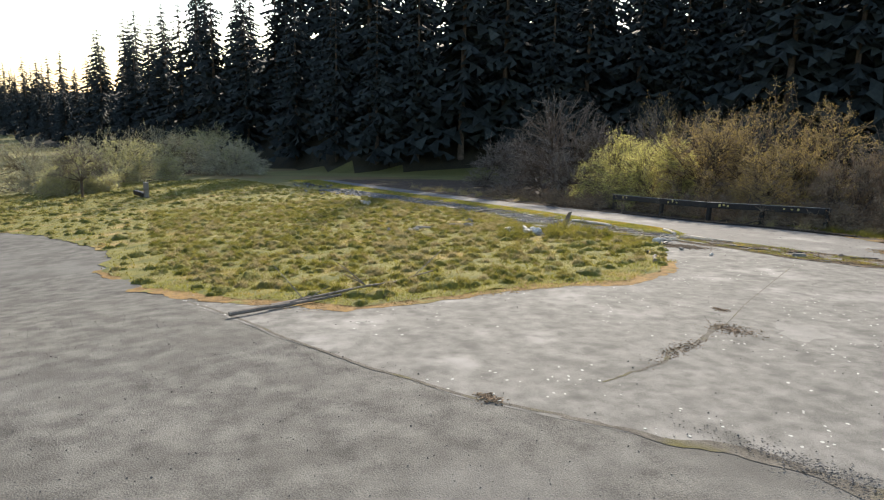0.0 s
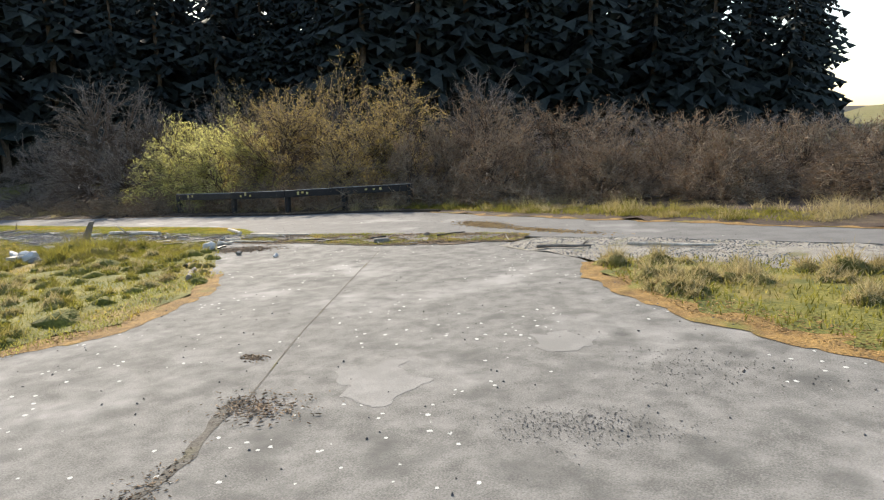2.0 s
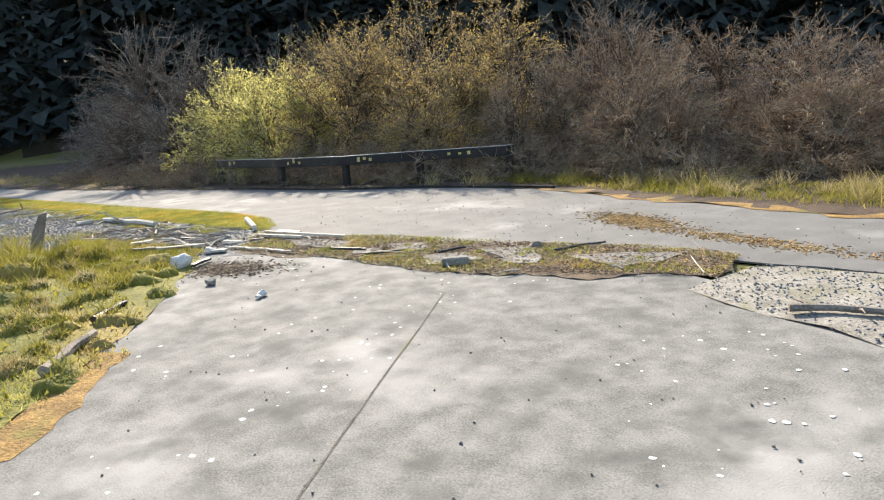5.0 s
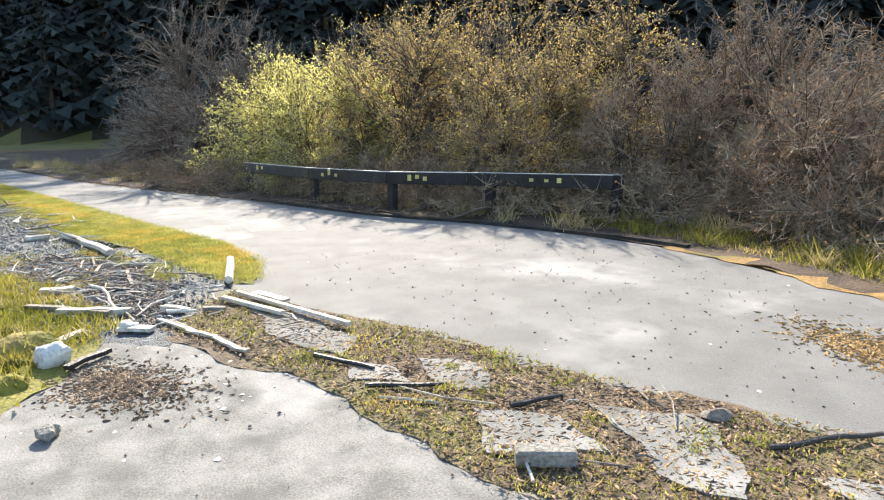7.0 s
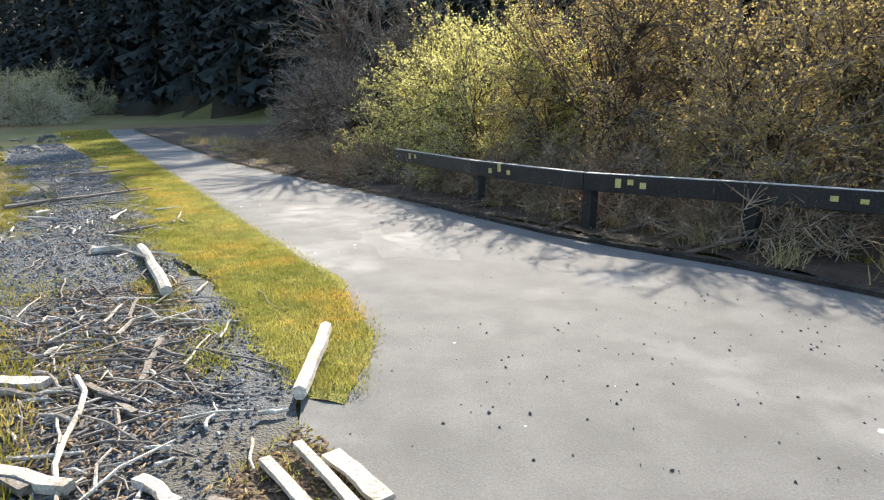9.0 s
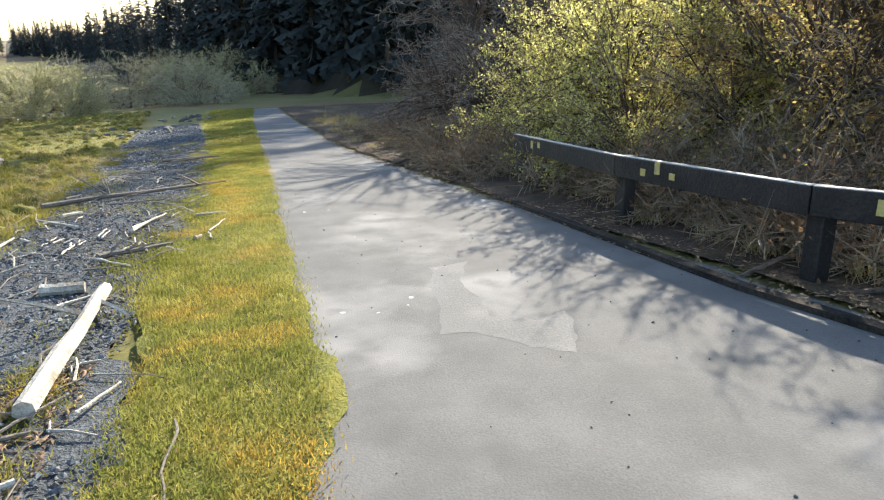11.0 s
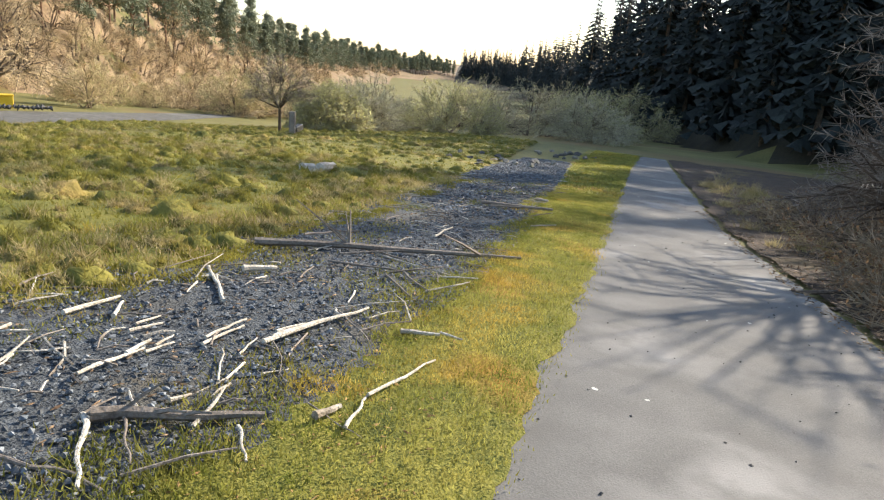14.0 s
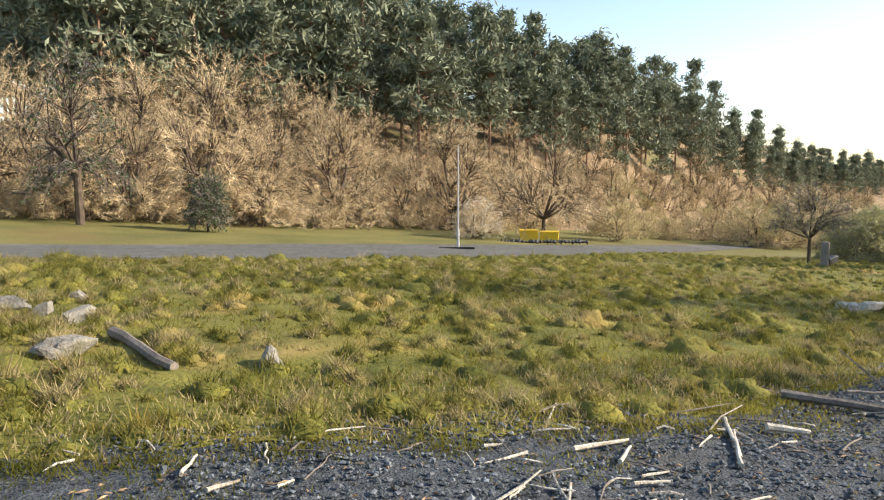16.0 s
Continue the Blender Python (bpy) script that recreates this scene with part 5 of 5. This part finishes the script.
strip([(-9.4, 5.0), (-6.4, 5.75), (-3.9, 7.0), (-2.1, 8.7), (-2.2, 10.5), (-2.4, 12.0), (-2.1, 13.6), (-2.6, 14.9), (-3.6, 16.0)], (0.3, 0.5, 0.7, 1.0, 0.7, 0.7, 0.9, 0.8, 0.5), 0.0105, M["straw"], "needle_litter", "orange fringe of dead moss and needles", "litter")
strip([(1.5, 18.2), (1.8, 17.5), (2.4, 16.9), (3.3, 16.05), (4.6, 15.45), (8.9, 13.1)], 0.5, 0.0105, M["straw"], "needle_litter", "orange fringe of dead moss and needles", "litter")
strip([(-5.0, 23.85), (-2.6, 23.05), (0.5, 22.4), (8.0, 20.95)], 0.35, 0.0105, M["straw"], "needle_litter", "orange fringe of dead needles beside the path", "litter")
FRAGMENTS = ([(-6.2, 19.2), (-5.6, 19.4), (-4.9, 19.4), (-4.7, 19.1), (-5.4, 19.0)], [(-4.3, 19.5), (-3.9, 19.3), (-3.6, 19.45), (-3.9, 19.75)], [(-3.1, 19.65), (-2.7, 19.85), (-2.3, 19.7), (-2.1, 19.4), (-2.5, 19.3)], [(-2.0, 19.75), (-1.6, 20.1), (-1.0, 20.2), (-1.1, 19.85), (-1.5, 19.6)], [(-3.5, 19.2), (-3.1, 19.45), (-2.75, 19.3), (-3.05, 19.0)], [(-4.6, 19.1), (-4.3, 19.3), (-4.0, 19.2), (-4.3, 18.95)])
for poly in FRAGMENTS:
    patch("slab_fragment", poly, 0.03, M["concrete"], "broken piece of concrete slab", "slab", 0.05, 0.13, 1.0)
p = scatter(DEBRIS, 9000)
p = p[[noise.noise((x * 1.6, y * 1.6, 9)) > 0.02 and not any(inside(f, x, y) for f in FRAGMENTS) for x, y in p]]
thing("grass", Shape().blades(on_land(p, 0.035), R.uniform(0.012, 0.03, len(p)), 0.004, 0.5), M["mossblade"], "patchy moss and grass on soil", "grass", kind="stuff")
for cx, cy in scatter(GRAVEL[3:10] + GRAVEL[12:18], 34):
    q = np.c_[R.normal(cx, 0.22, 260), R.normal(cy, 0.14, 260)]
    thing("grass", Shape().blades(on_land(q, 0.02), R.uniform(0.012, 0.035, 260), 0.005, 0.5), M["mossblade"], "ochre-green moss creeping over gravel", "grass", kind="stuff")
for cx, cy, n in ((-12.2, 19.0, 500), (-13.2, 18.9, 500), (-14.6, 19.1, 600), (-11.0, 17.5, 500), (-15.2, 17.6, 500), (-16.8, 19.0, 500), (-9.8, 18.0, 500), (-8.2, 18.4, 500)):
    q = np.c_[R.normal(cx, 0.3, n), R.normal(cy, 0.18, n)]
    thing("grass", Shape().blades(on_land(q, 0.02), R.uniform(0.02, 0.05, n), 0.004, 0.5), M["blade"], "mossy grass creeping over gravel", "grass", kind="stuff")
tussocks(DEBRIS, 20, 60, 0.14, 0.04, M["mossblade"], "grass_tussock", "mossy tufts on the soil strip")


def crumbs(poly, count, lo, hi, material, name, label, lift=0.025, flat=0.5):
    p = on_land(scatter(poly, count), lift)
    thing(name, Shape().stones(p, R.uniform(lo, hi, count), flat, 1.8 if name == "bark_chips" else 1.0), material, label, "litter", kind="stuff")


def heap(x, y, sx, sy, turn, count, lo, hi, material, name, label, lift=0.012, flat=0.45):
    """A soft-edged drift of crumbs."""
    q = R.normal(0, 0.5, (count, 2)) * (sx, sy)
    c, t = math.cos(radians(turn)), math.sin(radians(turn))
    p = np.c_[x + q[:, 0] * c - q[:, 1] * t, y + q[:, 0] * t + q[:, 1] * c]
    thing(name, Shape().stones(on_land(p, lift), R.uniform(lo, hi, count), flat, 1.8 if name == "bark_chips" else 1.0), material, label, "litter", kind="stuff")


crumbs(DEBRIS, 7500, 0.004, 0.017, M["chip"], "bark_chips", "bark chips and crumbs on soil", 0.03, 0.4)
crumbs(DEBRIS, 3600, 0.004, 0.014, M["needle_chip"], "bark_chips", "orange needles and crumbs on soil", 0.03, 0.4)
heap(-5.2, 17.95, 0.55, 0.32, 20, 2200, 0.005, 0.016, M["chip"], "bark_chips", "drift of bark chips on concrete")
heap(-2.3, 21.6, 0.7, 0.3, -25, 2600, 0.005, 0.016, M["needle_chip"], "bark_chips", "drift of orange needles on the path", 0.008)
heap(-0.8, 21.0, 1.3, 0.2, -15, 1500, 0.005, 0.016, M["needle_chip"], "bark_chips", "drift of orange needles on the path", 0.008)
crumbs([(-6.2, 18.5), (-8.0, 19.2), (-10.0, 19.2), (-10.0, 18.0), (-8.0, 17.9)], 3500, 0.005, 0.022, M["chip"], "bark_chips", "bark chips among the debris", 0.03, 0.4)
crumbs(GRAVEL[4:10] + GRAVEL[12:17], 2500, 0.005, 0.018, M["chip"], "bark_chips", "bark chips on gravel", 0.03, 0.4)
crumbs([(-7.0, 20.1), (-1.0, 20.5), (-1.0, 22.2), (-5.0, 23.2), (-8.0, 22.6)], 280, 0.003, 0.012, M["dark_rock"], "grit", "dark pebbles on the path", 0.008, 0.7)
turf(VERGE[:4] + VERGE[-6:], 12000, 0.03, 0.004, M["mossblade"], "grass", "short mossy turf")
crumbs(VERGE[:4] + VERGE[-8:], 900, 0.004, 0.012, M["needle_chip"], "bark_chips", "dead leaf crumbs on the turf", 0.035, 0.4)
crumbs([(-8.0, 23.5), (-10.0, 22.95), (-13.4, 22.5), (-17.0, 21.9), (-24.0, 21.1), (-24.0, 21.6), (-17.0, 22.6), (-13.4, 23.3), (-10.0, 23.6)], 3500, 0.006, 0.02, M["chip"], "bark_chips", "dead brown leaves along the path edge", 0.02, 0.3)
heap(3.25, 13.4, 0.5, 0.25, 20, 1000, 0.002, 0.007, M["dark_rock"], "grit", "dark grit drifted on concrete")
heap(3.6, 14.6, 0.7, 0.5, 0, 400, 0.002, 0.008, M["dark_rock"], "grit", "dark grit drifted on concrete")
heap(4.4, 10.25, 0.9, 0.2, 15, 1000, 0.003, 0.011, M["dark_rock"], "grit", "dark crumbled grit along the broken edge", 0.016)
heap(1.3, 12.75, 0.34, 0.24, 0, 600, 0.004, 0.013, M["chip"], "bark_chips", "dead leaves in the concrete hole", 0.02)
heap(1.7, 11.5, 0.14, 0.6, 25, 450, 0.003, 0.011, M["chip"], "bark_chips", "crumbs along the concrete crack", 0.014)
heap(0.35, 13.5, 0.14, 0.08, 0, 160, 0.004, 0.014, M["chip"], "bark_chips", "leaf-filled hollow in the concrete")
heap(2.25, 8.75, 0.16, 0.08, 10, 160, 0.006, 0.02, M["chip"], "bark_chips", "pale leaves caught in the seam", 0.014)
crumbs(SLAB, 900, 0.004, 0.012, M["dark_rock"], "grit", "scattered dark pebbles on concrete", 0.012, 0.7)
crumbs(PATH_STRIP, 900, 0.004, 0.011, M["dark_rock"], "grit", "scattered dark pebbles on the path", 0.007, 0.7)
crumbs([(4.7, 10.6), (2.2, 8.7), (-4.7, 6.2), (-6.0, 0.0), (8.0, 2.0), (9.0, 8.0)], 2500, 0.003, 0.010, M["dark_rock"], "grit", "loose grit on the asphalt", 0.003, 0.7)
crumbs([(-4.2, 6.3), (-1.8, 8.0), (-1.7, 9.4), (-1.9, 13.6), (-3.6, 16.1), (-4.4, 15.6), (-2.9, 13.5), (-2.9, 9.5)], 4000, 0.004, 0.014, M["needle_chip"], "bark_chips", "dead needles along the meadow edge", 0.024, 0.4)
crumbs([(1.4, 18.3), (2.2, 17.0), (3.2, 16.0), (4.6, 15.3), (5.2, 15.6), (3.2, 16.7), (1.9, 18.4)], 1500, 0.004, 0.014, M["needle_chip"], "bark_chips", "dead needles along the island edge", 0.024, 0.4)
for poly, n, z in ((SLAB, 1700, 0.0095), (PATH_STRIP, 180, 0.0055)):
    p = scatter(poly, n)
    p = p[[noise.noise((x * 0.7, y * 0.7, 4)) > 0.0 for x, y in p]]
    thing("lichen", Shape().discs(on_land(p, z), R.uniform(0.005, 0.021, len(p))), M["lichen"], "small pale lichen spots on concrete", "lichen", kind="stuff")
